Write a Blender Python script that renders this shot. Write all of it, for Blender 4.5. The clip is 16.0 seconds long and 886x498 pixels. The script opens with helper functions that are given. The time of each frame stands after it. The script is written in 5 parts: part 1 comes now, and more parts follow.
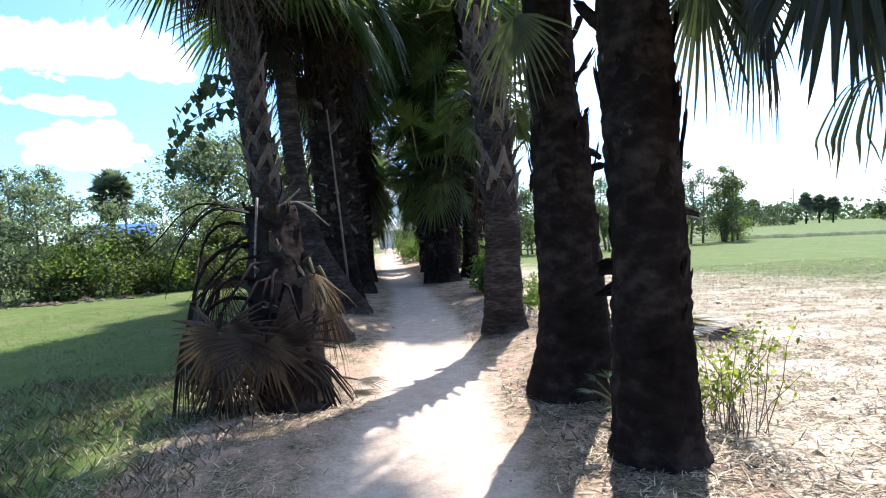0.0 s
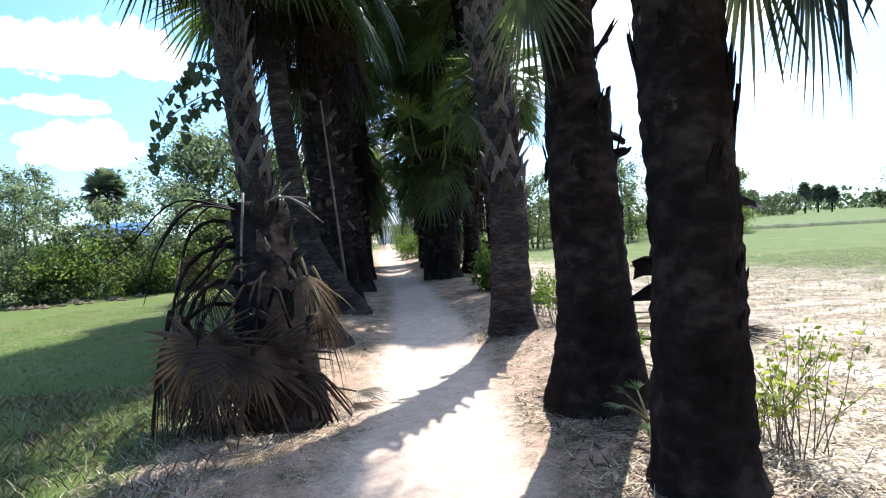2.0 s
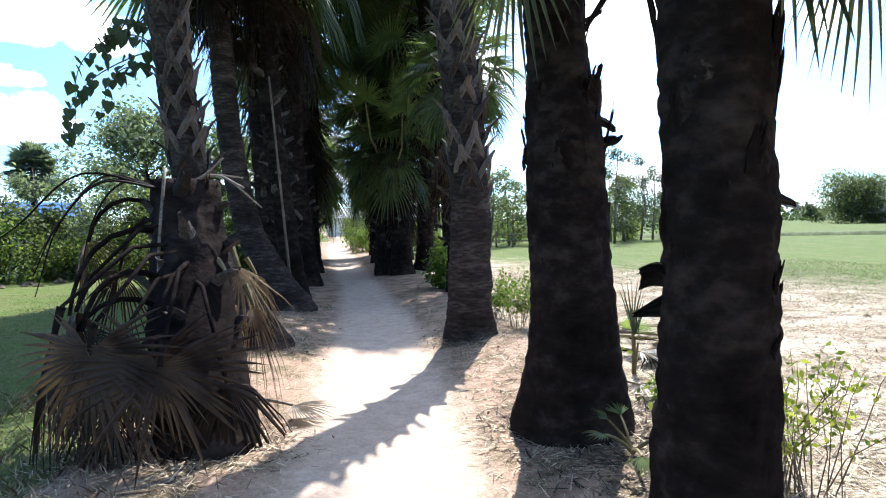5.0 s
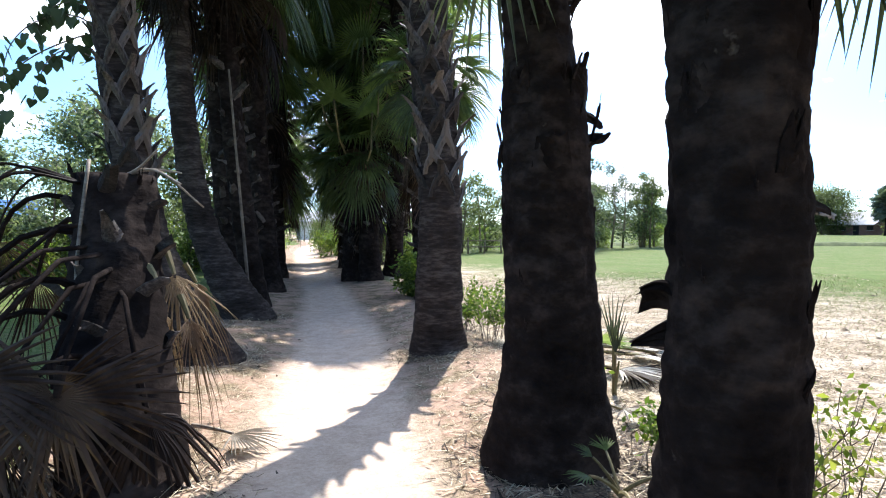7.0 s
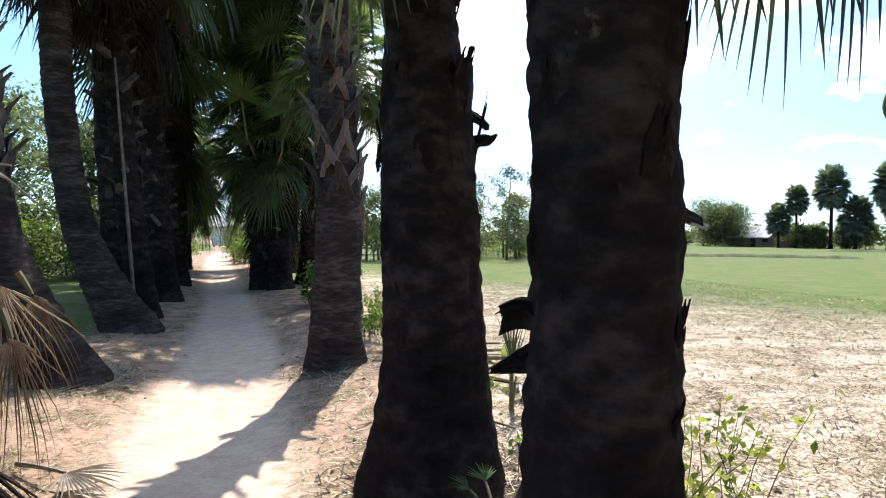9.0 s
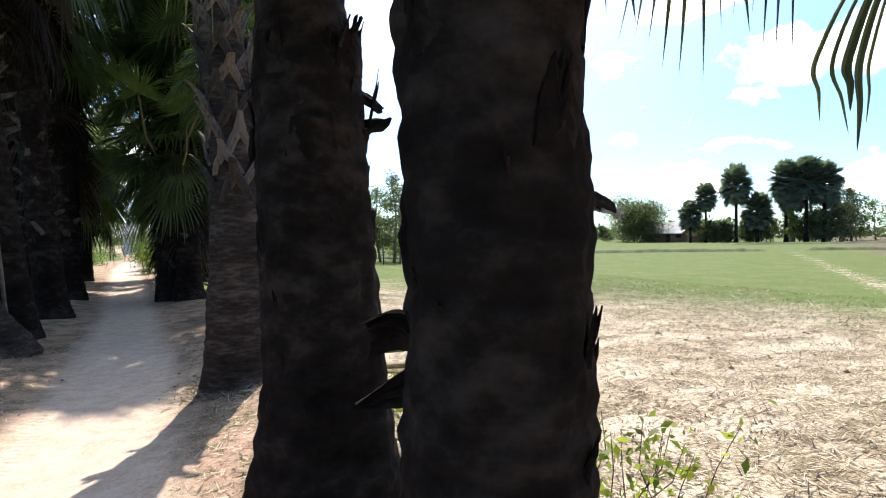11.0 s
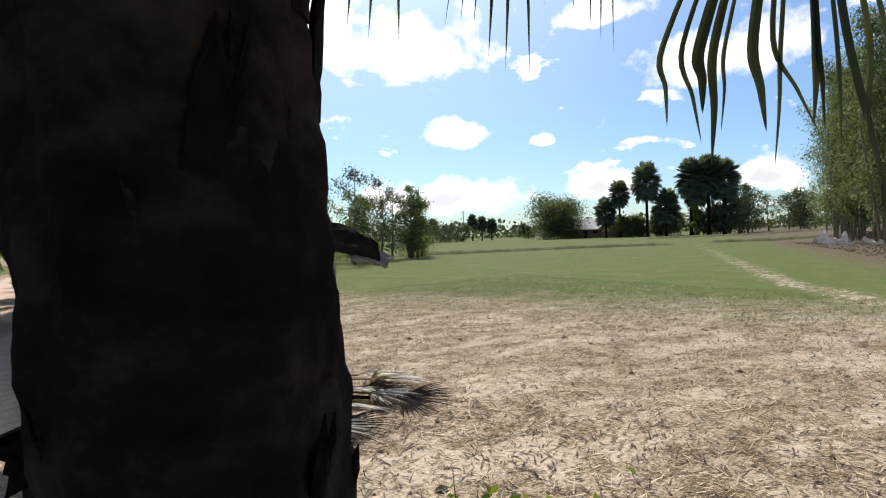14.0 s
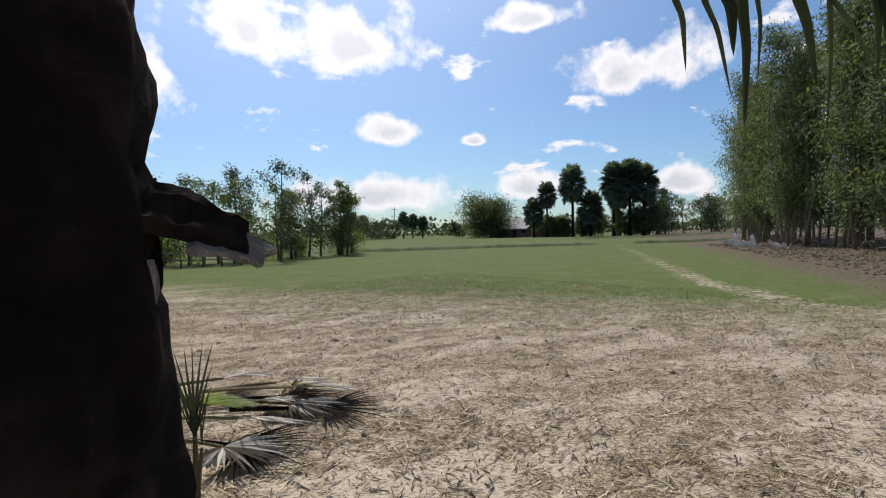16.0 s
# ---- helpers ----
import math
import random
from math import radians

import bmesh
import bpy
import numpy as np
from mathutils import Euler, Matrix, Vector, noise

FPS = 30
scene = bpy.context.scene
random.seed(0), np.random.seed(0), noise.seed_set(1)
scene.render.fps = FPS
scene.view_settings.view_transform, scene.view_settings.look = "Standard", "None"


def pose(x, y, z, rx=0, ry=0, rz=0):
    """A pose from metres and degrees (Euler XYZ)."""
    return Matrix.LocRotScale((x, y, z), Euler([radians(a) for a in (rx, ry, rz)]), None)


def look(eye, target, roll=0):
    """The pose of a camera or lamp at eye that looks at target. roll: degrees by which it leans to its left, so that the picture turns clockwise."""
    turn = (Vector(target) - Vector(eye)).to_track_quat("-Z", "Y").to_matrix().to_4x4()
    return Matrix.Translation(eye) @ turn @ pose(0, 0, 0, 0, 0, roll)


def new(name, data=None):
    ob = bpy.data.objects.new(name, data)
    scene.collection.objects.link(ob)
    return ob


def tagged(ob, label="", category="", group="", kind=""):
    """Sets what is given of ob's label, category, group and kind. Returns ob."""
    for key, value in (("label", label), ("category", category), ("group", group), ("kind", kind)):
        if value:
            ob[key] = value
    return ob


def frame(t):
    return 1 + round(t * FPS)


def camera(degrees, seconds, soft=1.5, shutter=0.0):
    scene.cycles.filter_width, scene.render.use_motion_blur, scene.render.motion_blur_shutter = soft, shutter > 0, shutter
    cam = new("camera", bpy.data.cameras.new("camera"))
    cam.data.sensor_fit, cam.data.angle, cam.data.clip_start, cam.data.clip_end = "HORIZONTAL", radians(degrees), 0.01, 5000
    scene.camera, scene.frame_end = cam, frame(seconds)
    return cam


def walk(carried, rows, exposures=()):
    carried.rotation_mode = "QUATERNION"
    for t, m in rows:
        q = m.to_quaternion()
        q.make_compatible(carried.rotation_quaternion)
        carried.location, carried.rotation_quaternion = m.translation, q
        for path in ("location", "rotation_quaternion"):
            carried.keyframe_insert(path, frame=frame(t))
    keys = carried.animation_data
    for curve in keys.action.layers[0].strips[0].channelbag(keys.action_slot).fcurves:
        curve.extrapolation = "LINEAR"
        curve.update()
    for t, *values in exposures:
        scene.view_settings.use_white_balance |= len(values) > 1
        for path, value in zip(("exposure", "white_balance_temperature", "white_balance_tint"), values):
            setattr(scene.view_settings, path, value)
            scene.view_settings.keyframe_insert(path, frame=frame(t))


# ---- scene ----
cam = camera(76.1, 16.0, soft=1.15)
PATH = [
    (0, (-0.110, -0.277, 1.426), (-0.061, 1.722, 1.373), -2.6),
    (0.5, (-0.140, -0.180, 1.435), (-0.092, 1.819, 1.378), -2.9),
    (1, (-0.173, -0.059, 1.443), (-0.122, 1.939, 1.382), -3.4),
    (1.5, (-0.183, 0.082, 1.448), (-0.131, 2.080, 1.381), -3.5),
    (2, (-0.156, 0.215, 1.440), (-0.102, 2.213, 1.368), -3.4),
    (2.5, (-0.146, 0.340, 1.436), (-0.087, 2.337, 1.351), -3.1),
    (3, (-0.133, 0.455, 1.442), (-0.062, 2.451, 1.348), -2.9),
    (3.5, (-0.135, 0.566, 1.433), (-0.041, 2.561, 1.334), -2.4),
    (4, (-0.156, 0.681, 1.424), (-0.023, 2.674, 1.323), -1.8),
    (6.5, (-0.203, 1.134, 1.415), (0.118, 3.106, 1.338), -0.2),
    (7, (-0.093, 1.288, 1.417), (0.234, 3.260, 1.341), -0.0),
    (7.5, (0.007, 1.388, 1.420), (0.365, 3.354, 1.349), 0.1),
    (8, (0.116, 1.501, 1.412), (0.537, 3.456, 1.349), 0.3),
    (8.5, (0.180, 1.523, 1.417), (0.681, 3.458, 1.359), 0.6),
    (9, (0.240, 1.530, 1.417), (0.818, 3.444, 1.370), 0.8),
    (9.5, (0.291, 1.651, 1.400), (0.945, 3.541, 1.366), 0.8),
    (10, (0.360, 1.724, 1.400), (1.077, 3.591, 1.369), 0.4),
    (12.5, (0.810, 1.945, 1.428), (1.710, 3.730, 1.375), -1.6),
    (13, (0.896, 1.956, 1.459), (1.831, 3.723, 1.404), -1.7),
    (13.5, (0.945, 2.024, 1.482), (1.933, 3.762, 1.427), -1.6),
    (14, (1.033, 2.043, 1.488), (2.070, 3.753, 1.444), -2.0),
    (14.5, (1.109, 2.194, 1.464), (2.215, 3.860, 1.417), -1.1),
    (15, (1.173, 2.298, 1.449), (2.344, 3.919, 1.403), -1.0),
    (15.5, (1.224, 2.352, 1.451), (2.437, 3.941, 1.398), -1.1),
    (16, (1.238, 2.366, 1.469), (2.475, 3.936, 1.410), -1.1),
]
walk(cam, [(t, look(eye, target, roll)) for t, eye, target, roll in PATH],
     [(0, 1.0, 5950, 12), (4, 1.02, 5950, 12), (7, 1.02, 6050, 12), (9, 0.8, 6350, 12), (10, 0.74, 6450, 12), (12.5, 0.46, 6700, 12), (13.5, 0.02, 6800, 13), (14.5, -0.34, 6750, 14), (16, -0.58, 6500, 14)])

# ---- light ----
SUN_AZ, SUN_EL = 21.0, 52.0      # degrees to the right of ahead, degrees above the horizon
saz, sel = radians(SUN_AZ), radians(SUN_EL)
SUN_DIR = Vector((math.sin(saz) * math.cos(sel), math.cos(saz) * math.cos(sel), math.sin(sel)))
sun = new("sun", bpy.data.lights.new("sun", "SUN"))
sun.data.energy, sun.data.angle, sun.data.color = 5.0, radians(0.53), (1.0, 0.95, 0.87)
sun.matrix_world = look(SUN_DIR * 50, (0, 0, 0))


def link(nt, a, b):
    nt.links.new(a, b)


def make_world():
    w = bpy.data.worlds.new("sky")
    scene.world = w
    w.use_nodes = True
    nt = w.node_tree
    nt.nodes.clear()
    N = nt.nodes.new
    out, bg = N("ShaderNodeOutputWorld"), N("ShaderNodeBackground")
    sky = N("ShaderNodeTexSky")
    sky.sky_type, sky.sun_disc = "NISHITA", False
    sky.sun_elevation, sky.sun_rotation = sel, saz
    sky.air_density, sky.dust_density, sky.ozone_density = 1.0, 0.6, 2.0
    co = N("ShaderNodeTexCoord")
    sep = N("ShaderNodeSeparateXYZ")
    link(nt, co.outputs["Generated"], sep.inputs[0])
    # clouds lie on a flat layer: direction divided by its height
    zc = N("ShaderNodeMath"); zc.operation = "MAXIMUM"; zc.inputs[1].default_value = 0.02
    link(nt, sep.outputs["Z"], zc.inputs[0])
    za = N("ShaderNodeMath"); za.operation = "ADD"; za.inputs[1].default_value = 0.22
    link(nt, zc.outputs[0], za.inputs[0])
    div = N("ShaderNodeVectorMath"); div.operation = "DIVIDE"
    comb = N("ShaderNodeCombineXYZ")
    for k in range(3):
        link(nt, za.outputs[0], comb.inputs[k])
    link(nt, co.outputs["Generated"], div.inputs[0])
    link(nt, comb.outputs[0], div.inputs[1])
    off = N("ShaderNodeVectorMath"); off.operation = "ADD"; off.inputs[1].default_value = (3.1, 0.75, 0.0)
    link(nt, div.outputs[0], off.inputs[0])
    n1 = N("ShaderNodeTexNoise"); n1.inputs["Scale"].default_value = 3.0; n1.inputs["Detail"].default_value = 9
    n1.inputs["Roughness"].default_value = 0.55; n1.inputs["Distortion"].default_value = 0.25
    link(nt, off.outputs[0], n1.inputs["Vector"])

    def calc(op, a, c=None):
        n = N("ShaderNodeMath")
        n.operation = op
        for k, v in enumerate((a, c)):
            if v is None:
                continue
            if isinstance(v, (int, float)):
                n.inputs[k].default_value = v
            else:
                link(nt, v, n.inputs[k])
        return n.outputs[0]

    def along(v):
        n = N("ShaderNodeVectorMath"); n.operation = "DOT_PRODUCT"; n.inputs[1].default_value = v
        link(nt, co.outputs["Generated"], n.inputs[0])
        return n.outputs["Value"]

    # billows at two sizes break up the edges of the heaped clouds
    puff = N("ShaderNodeTexNoise"); puff.inputs["Scale"].default_value = 11.0; puff.inputs["Detail"].default_value = 9
    puff.inputs["Roughness"].default_value = 0.58
    link(nt, co.outputs["Generated"], puff.inputs["Vector"])
    body = calc("MULTIPLY", calc("SUBTRACT", n1.outputs["Fac"], 0.60), 5.0)
    # heaped clouds: bearing, height, half width, half height in degrees
    for az, el, hw, hh in ((30.0, 17.8, 8.4, 4.8), (20.0, 18.5, 4.6, 4.6), (33.7, 10.0, 4.6, 2.6), (41.4, 9.0, 1.7, 0.8), (57.0, 15.0, 8.4, 3.8), (48.0, 20.0, 5.0, 2.0),
                           (31.0, 3.6, 11.0, 3.0), (61.0, 4.2, 5.0, 1.9), (47.0, 4.0, 5.0, 2.2), (-29.0, 16.0, 10.5, 3.6), (-31.0, 8.0, 6.5, 2.6), (-32.0, 12.0, 3.4, 1.2), (-8.0, 5.0, 9.0, 4.0),
                           (4.0, 13.0, 9.0, 9.0), (75.0, 24.0, 12.0, 5.0), (-60.0, 22.0, 14.0, 6.0), (110.0, 18.0, 14.0, 6.0), (170.0, 25.0, 16.0, 7.0), (-120.0, 18.0, 15.0, 6.0)):
        ra, re_ = radians(az), radians(el)
        mid_ = Vector((math.sin(ra) * math.cos(re_), math.cos(ra) * math.cos(re_), math.sin(re_)))
        right = Vector((math.cos(ra), -math.sin(ra), 0))
        u = calc("MULTIPLY", along(right), 1 / math.sin(radians(hw)))
        v = calc("MULTIPLY", along(right.cross(mid_)), 1 / math.sin(radians(hh)))
        v = calc("MAXIMUM", v, calc("MULTIPLY", v, -1.7))      # flat undersides
        d2 = calc("SQRT", calc("ADD", calc("MULTIPLY", u, u), calc("MULTIPLY", v, v)))
        heap_ = calc("SUBTRACT", 1.0, d2)
        heap_ = calc("ADD", heap_, calc("MULTIPLY", calc("LESS_THAN", along(mid_), 0.0), -50.0))
        body = calc("MAXIMUM", body, heap_)
    dens = calc("ADD", body, calc("MULTIPLY", calc("SUBTRACT", puff.outputs["Fac"], 0.5), 2.6))
    ramp = N("ShaderNodeValToRGB")
    ramp.color_ramp.elements[0].position, ramp.color_ramp.elements[1].position = 0.12, 0.48
    link(nt, dens, ramp.inputs[0])
    # thick middles of the clouds are a little greyer
    ramp2 = N("ShaderNodeValToRGB")
    ramp2.color_ramp.elements[0].position, ramp2.color_ramp.elements[1].position = 0.55, 1.0
    ramp2.color_ramp.elements[0].color, ramp2.color_ramp.elements[1].color = (1, 1, 1, 1), (0.72, 0.74, 0.78, 1)
    link(nt, dens, ramp2.inputs[0])
    cc = N("ShaderNodeMix"); cc.data_type = "RGBA"; cc.blend_type = "MULTIPLY"; cc.inputs[0].default_value = 1.0
    cc.inputs[6].default_value = (13.5, 13.7, 14.0, 1)
    link(nt, ramp2.outputs[0], cc.inputs[7])
    # bright haze round the sun
    dot = N("ShaderNodeVectorMath"); dot.operation = "DOT_PRODUCT"; dot.inputs[1].default_value = SUN_DIR
    link(nt, co.outputs["Generated"], dot.inputs[0])
    dm = N("ShaderNodeMath"); dm.operation = "MAXIMUM"; dm.inputs[1].default_value = 0.0
    link(nt, dot.outputs["Value"], dm.inputs[0])
    pw = N("ShaderNodeMath"); pw.operation = "POWER"; pw.inputs[1].default_value = 8.0
    link(nt, dm.outputs[0], pw.inputs[0])
    glow = N("ShaderNodeMath"); glow.operation = "MULTIPLY"; glow.inputs[1].default_value = 14.0
    link(nt, pw.outputs[0], glow.inputs[0])
    gcol = N("ShaderNodeCombineXYZ")
    for k in range(3):
        link(nt, glow.outputs[0], gcol.inputs[k])
    tint = N("ShaderNodeMix"); tint.data_type = "RGBA"; tint.blend_type = "MULTIPLY"; tint.inputs[0].default_value = 1.0
    tint.inputs[7].default_value = (0.95, 1.26, 1.52, 1)
    link(nt, sky.outputs[0], tint.inputs[6])
    mix = N("ShaderNodeMix"); mix.data_type = "RGBA"
    link(nt, ramp.outputs[0], mix.inputs[0])
    link(nt, tint.outputs[2], mix.inputs[6])
    link(nt, cc.outputs[2], mix.inputs[7])
    add = N("ShaderNodeMix"); add.data_type = "RGBA"; add.blend_type = "ADD"; add.inputs[0].default_value = 1.0
    link(nt, mix.outputs[2], add.inputs[6])
    link(nt, gcol.outputs[0], add.inputs[7])
    link(nt, add.outputs[2], bg.inputs["Color"])
    bg.inputs["Strength"].default_value = 0.10
    link(nt, bg.outputs[0], out.inputs[0])


make_world()


# ---- materials ----
def mat(name, stops, scale=6.0, rough=0.85, bump=0.3, detail=6.0, stretch=(1, 1, 1), through_light=0.0, island=0.0, object_random=0.0, spots=None, bump_dist=0.02, spec=0.3):
    """Noise-coloured surface. stops: colours from dark to light; through_light: share of light passing a thin leaf."""
    m = bpy.data.materials.new(name)
    m.use_nodes = True
    nt = m.node_tree
    N = nt.nodes.new
    b = nt.nodes["Principled BSDF"]
    b.inputs["Roughness"].default_value = rough
    b.inputs["Specular IOR Level"].default_value = spec
    co = N("ShaderNodeTexCoord")
    mp = N("ShaderNodeMapping")
    mp.inputs["Scale"].default_value = stretch
    link(nt, co.outputs["Object"], mp.inputs[0])
    n = N("ShaderNodeTexNoise")
    n.inputs["Scale"].default_value, n.inputs["Detail"].default_value, n.inputs["Roughness"].default_value = scale, detail, 0.62
    link(nt, mp.outputs[0], n.inputs["Vector"])
    fac = n.outputs["Fac"]
    n2 = N("ShaderNodeTexNoise")
    n2.inputs["Scale"].default_value, n2.inputs["Detail"].default_value = scale * 0.17, 3
    link(nt, mp.outputs[0], n2.inputs["Vector"])
    avg = N("ShaderNodeMath"); avg.operation = "MULTIPLY_ADD"; avg.inputs[1].default_value = 0.45
    link(nt, n2.outputs["Fac"], avg.inputs[0])
    half = N("ShaderNodeMath"); half.operation = "MULTIPLY"; half.inputs[1].default_value = 0.55
    link(nt, fac, half.inputs[0])
    link(nt, half.outputs[0], avg.inputs[2])
    val = avg.outputs[0]
    if island or object_random:
        src = N("ShaderNodeNewGeometry").outputs["Random Per Island"] if island else N("ShaderNodeObjectInfo").outputs["Random"]
        amt = island or object_random
        ma = N("ShaderNodeMath"); ma.operation = "MULTIPLY_ADD"; ma.inputs[1].default_value = amt
        link(nt, src, ma.inputs[0])
        sh = N("ShaderNodeMath"); sh.operation = "SUBTRACT"; sh.inputs[1].default_value = amt / 2
        link(nt, val, sh.inputs[0])
        link(nt, sh.outputs[0], ma.inputs[2])
        val = ma.outputs[0]
    r = N("ShaderNodeValToRGB")
    els = r.color_ramp.elements
    while len(els) < len(stops):
        els.new(0.5)
    for k, c in enumerate(stops):
        els[k].position = 0.34 + 0.32 * k / max(1, len(stops) - 1)
        els[k].color = (*c, 1)
    link(nt, val, r.inputs[0])
    col = r.outputs[0]
    if spots:
        colour, sc, lo = spots
        v = N("ShaderNodeTexNoise"); v.inputs["Scale"].default_value = sc; v.inputs["Detail"].default_value = 5
        link(nt, co.outputs["Object"], v.inputs["Vector"])
        rr = N("ShaderNodeValToRGB")
        rr.color_ramp.elements[0].position, rr.color_ramp.elements[1].position = lo, lo + 0.04
        link(nt, v.outputs["Fac"], rr.inputs[0])
        mx = N("ShaderNodeMix"); mx.data_type = "RGBA"
        link(nt, rr.outputs[0], mx.inputs[0])
        link(nt, col, mx.inputs[6])
        mx.inputs[7].default_value = (*colour, 1)
        col = mx.outputs[2]
    link(nt, col, b.inputs["Base Color"])
    if bump:
        bp = N("ShaderNodeBump"); bp.inputs["Strength"].default_value = bump; bp.inputs["Distance"].default_value = bump_dist
        link(nt, fac, bp.inputs["Height"])
        link(nt, bp.outputs[0], b.inputs["Normal"])
    if through_light:
        tr = N("ShaderNodeBsdfTranslucent")
        br = N("ShaderNodeMix"); br.data_type = "RGBA"; br.blend_type = "MULTIPLY"; br.inputs[0].default_value = 1.0
        br.inputs[7].default_value = (1.35, 1.4, 0.75, 1)
        link(nt, col, br.inputs[6])
        link(nt, br.outputs[2], tr.inputs["Color"])
        ms = N("ShaderNodeMixShader"); ms.inputs[0].default_value = through_light
        link(nt, b.outputs[0], ms.inputs[1])
        link(nt, tr.outputs[0], ms.inputs[2])
        link(nt, ms.outputs[0], nt.nodes["Material Output"].inputs[0])
    return m


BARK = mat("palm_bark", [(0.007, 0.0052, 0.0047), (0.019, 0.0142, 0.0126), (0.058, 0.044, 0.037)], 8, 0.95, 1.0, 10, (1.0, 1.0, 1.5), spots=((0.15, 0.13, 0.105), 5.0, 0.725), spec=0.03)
BARK_GREY = mat("ringed_bark", [(0.013, 0.0098, 0.0083), (0.037, 0.0285, 0.0245), (0.11, 0.088, 0.074)], 11, 0.9, 0.7, 9, (0.8, 0.8, 3.0), spec=0.06)
BOOT = mat("leaf_base", [(0.016, 0.013, 0.011), (0.046, 0.036, 0.031), (0.135, 0.112, 0.098)], 16, 0.85, 0.5, 6, (3, 3, 0.6), object_random=0.3)
LEAF = mat("palm_leaf", [(0.034, 0.054, 0.024), (0.07, 0.102, 0.04), (0.14, 0.185, 0.075)], 5, 0.40, 0.0, 4, (1, 1, 1), 0.56, object_random=0.25, spec=0.5)
LEAF_PALE = mat("pale_palm_leaf", [(0.05, 0.085, 0.03), (0.10, 0.15, 0.05), (0.20, 0.25, 0.10)], 5, 0.42, 0.0, 4, (1, 1, 1), 0.5, object_random=0.2, spec=0.5)
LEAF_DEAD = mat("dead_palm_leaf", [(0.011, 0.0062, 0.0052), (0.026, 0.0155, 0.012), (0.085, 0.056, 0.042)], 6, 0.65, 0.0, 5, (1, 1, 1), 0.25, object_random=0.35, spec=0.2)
LEAF_GREY = mat("bleached_palm_leaf", [(0.18, 0.15, 0.115), (0.34, 0.295, 0.235), (0.60, 0.55, 0.46)], 7, 0.6, 0.0, 5, (1, 1, 1), 0.2, object_random=0.3, spec=0.3)
PETIOLE = mat("leaf_stalk", [(0.09, 0.07, 0.03), (0.17, 0.14, 0.06), (0.28, 0.22, 0.11)], 12, 0.6, 0.2, 4, (1, 1, 1), object_random=0.3)
STALK_DRY = mat("dry_stalk", [(0.13, 0.10, 0.075), (0.26, 0.21, 0.16), (0.42, 0.36, 0.29)], 14, 0.75, 0.3, 5, (1, 1, 4))
TREE_LEAF = mat("tree_leaf", [(0.052, 0.072, 0.034), (0.105, 0.135, 0.062), (0.19, 0.225, 0.105)], 1.2, 0.6, 0.0, 3, (1, 1, 1), 0.5, island=0.35)
TREE_LEAF_DARK = mat("dark_tree_leaf", [(0.032, 0.05, 0.026), (0.062, 0.09, 0.046), (0.115, 0.15, 0.08)], 1.2, 0.55, 0.0, 3, (1, 1, 1), 0.35, island=0.35)
# grey-green foliage, lightened towards blue-grey so the colour also carries haze
TREE_LEAF_GREY_HAZE = mat("hazy_grey_green_leaf", [(0.085, 0.115, 0.082), (0.16, 0.20, 0.14), (0.27, 0.31, 0.22)], 1.2, 0.6, 0.0, 3, (1, 1, 1), 0.5, island=0.35)
BUSH_LEAF = mat("bush_leaf", [(0.07, 0.12, 0.025), (0.13, 0.20, 0.04), (0.25, 0.31, 0.07)], 2.0, 0.55, 0.0, 3, (1, 1, 1), 0.45, island=0.4)
TWIG = mat("twig", [(0.08, 0.06, 0.045), (0.16, 0.125, 0.095), (0.27, 0.22, 0.17)], 14, 0.85, 0.3)
STRAW = mat("straw", [(0.16, 0.113, 0.068), (0.36, 0.275, 0.175), (0.66, 0.555, 0.385)], 8, 0.8, 0.0, 3, island=0.45)
GRASS = mat("grass_blade", [(0.05, 0.085, 0.025), (0.09, 0.14, 0.04), (0.17, 0.21, 0.075)], 3, 0.6, 0.0, 3, (1, 1, 1), 0.35, island=0.4)
CLOD = mat("soil_clod", [(0.068, 0.052, 0.033), (0.122, 0.092, 0.058), (0.20, 0.153, 0.10)], 9, 0.95, 0.6, island=0.3)
TIN = mat("roof_sheet", [(0.35, 0.34, 0.33), (0.5, 0.49, 0.48), (0.62, 0.61, 0.6)], 2, 0.45, 0.1)
ROOF_RED = mat("roof_tile", [(0.16, 0.09, 0.07), (0.24, 0.14, 0.11), (0.32, 0.2, 0.16)], 4, 0.8, 0.2)
HOUSE_WALL = mat("house_wall", [(0.34, 0.30, 0.27), (0.45, 0.40, 0.36), (0.56, 0.5, 0.45)], 3, 0.85, 0.1)
WHITE_WALL = mat("white_wall", [(0.6, 0.6, 0.6), (0.72, 0.72, 0.71), (0.8, 0.8, 0.79)], 3, 0.8, 0.1)
BLUE_SHEET = mat("blue_sheet", [(0.05, 0.14, 0.36), (0.07, 0.19, 0.45), (0.1, 0.25, 0.55)], 3, 0.5, 0.1)
CONCRETE = mat("concrete", [(0.36, 0.35, 0.33), (0.46, 0.45, 0.43), (0.56, 0.55, 0.52)], 6, 0.85, 0.2)
NET = mat("pale_net", [(0.6, 0.57, 0.54), (0.72, 0.69, 0.66), (0.82, 0.8, 0.77)], 5, 0.7, 0.3)
DARK = mat("dark_opening", [(0.02, 0.02, 0.02), (0.03, 0.03, 0.03)], 3, 0.9, 0.0)


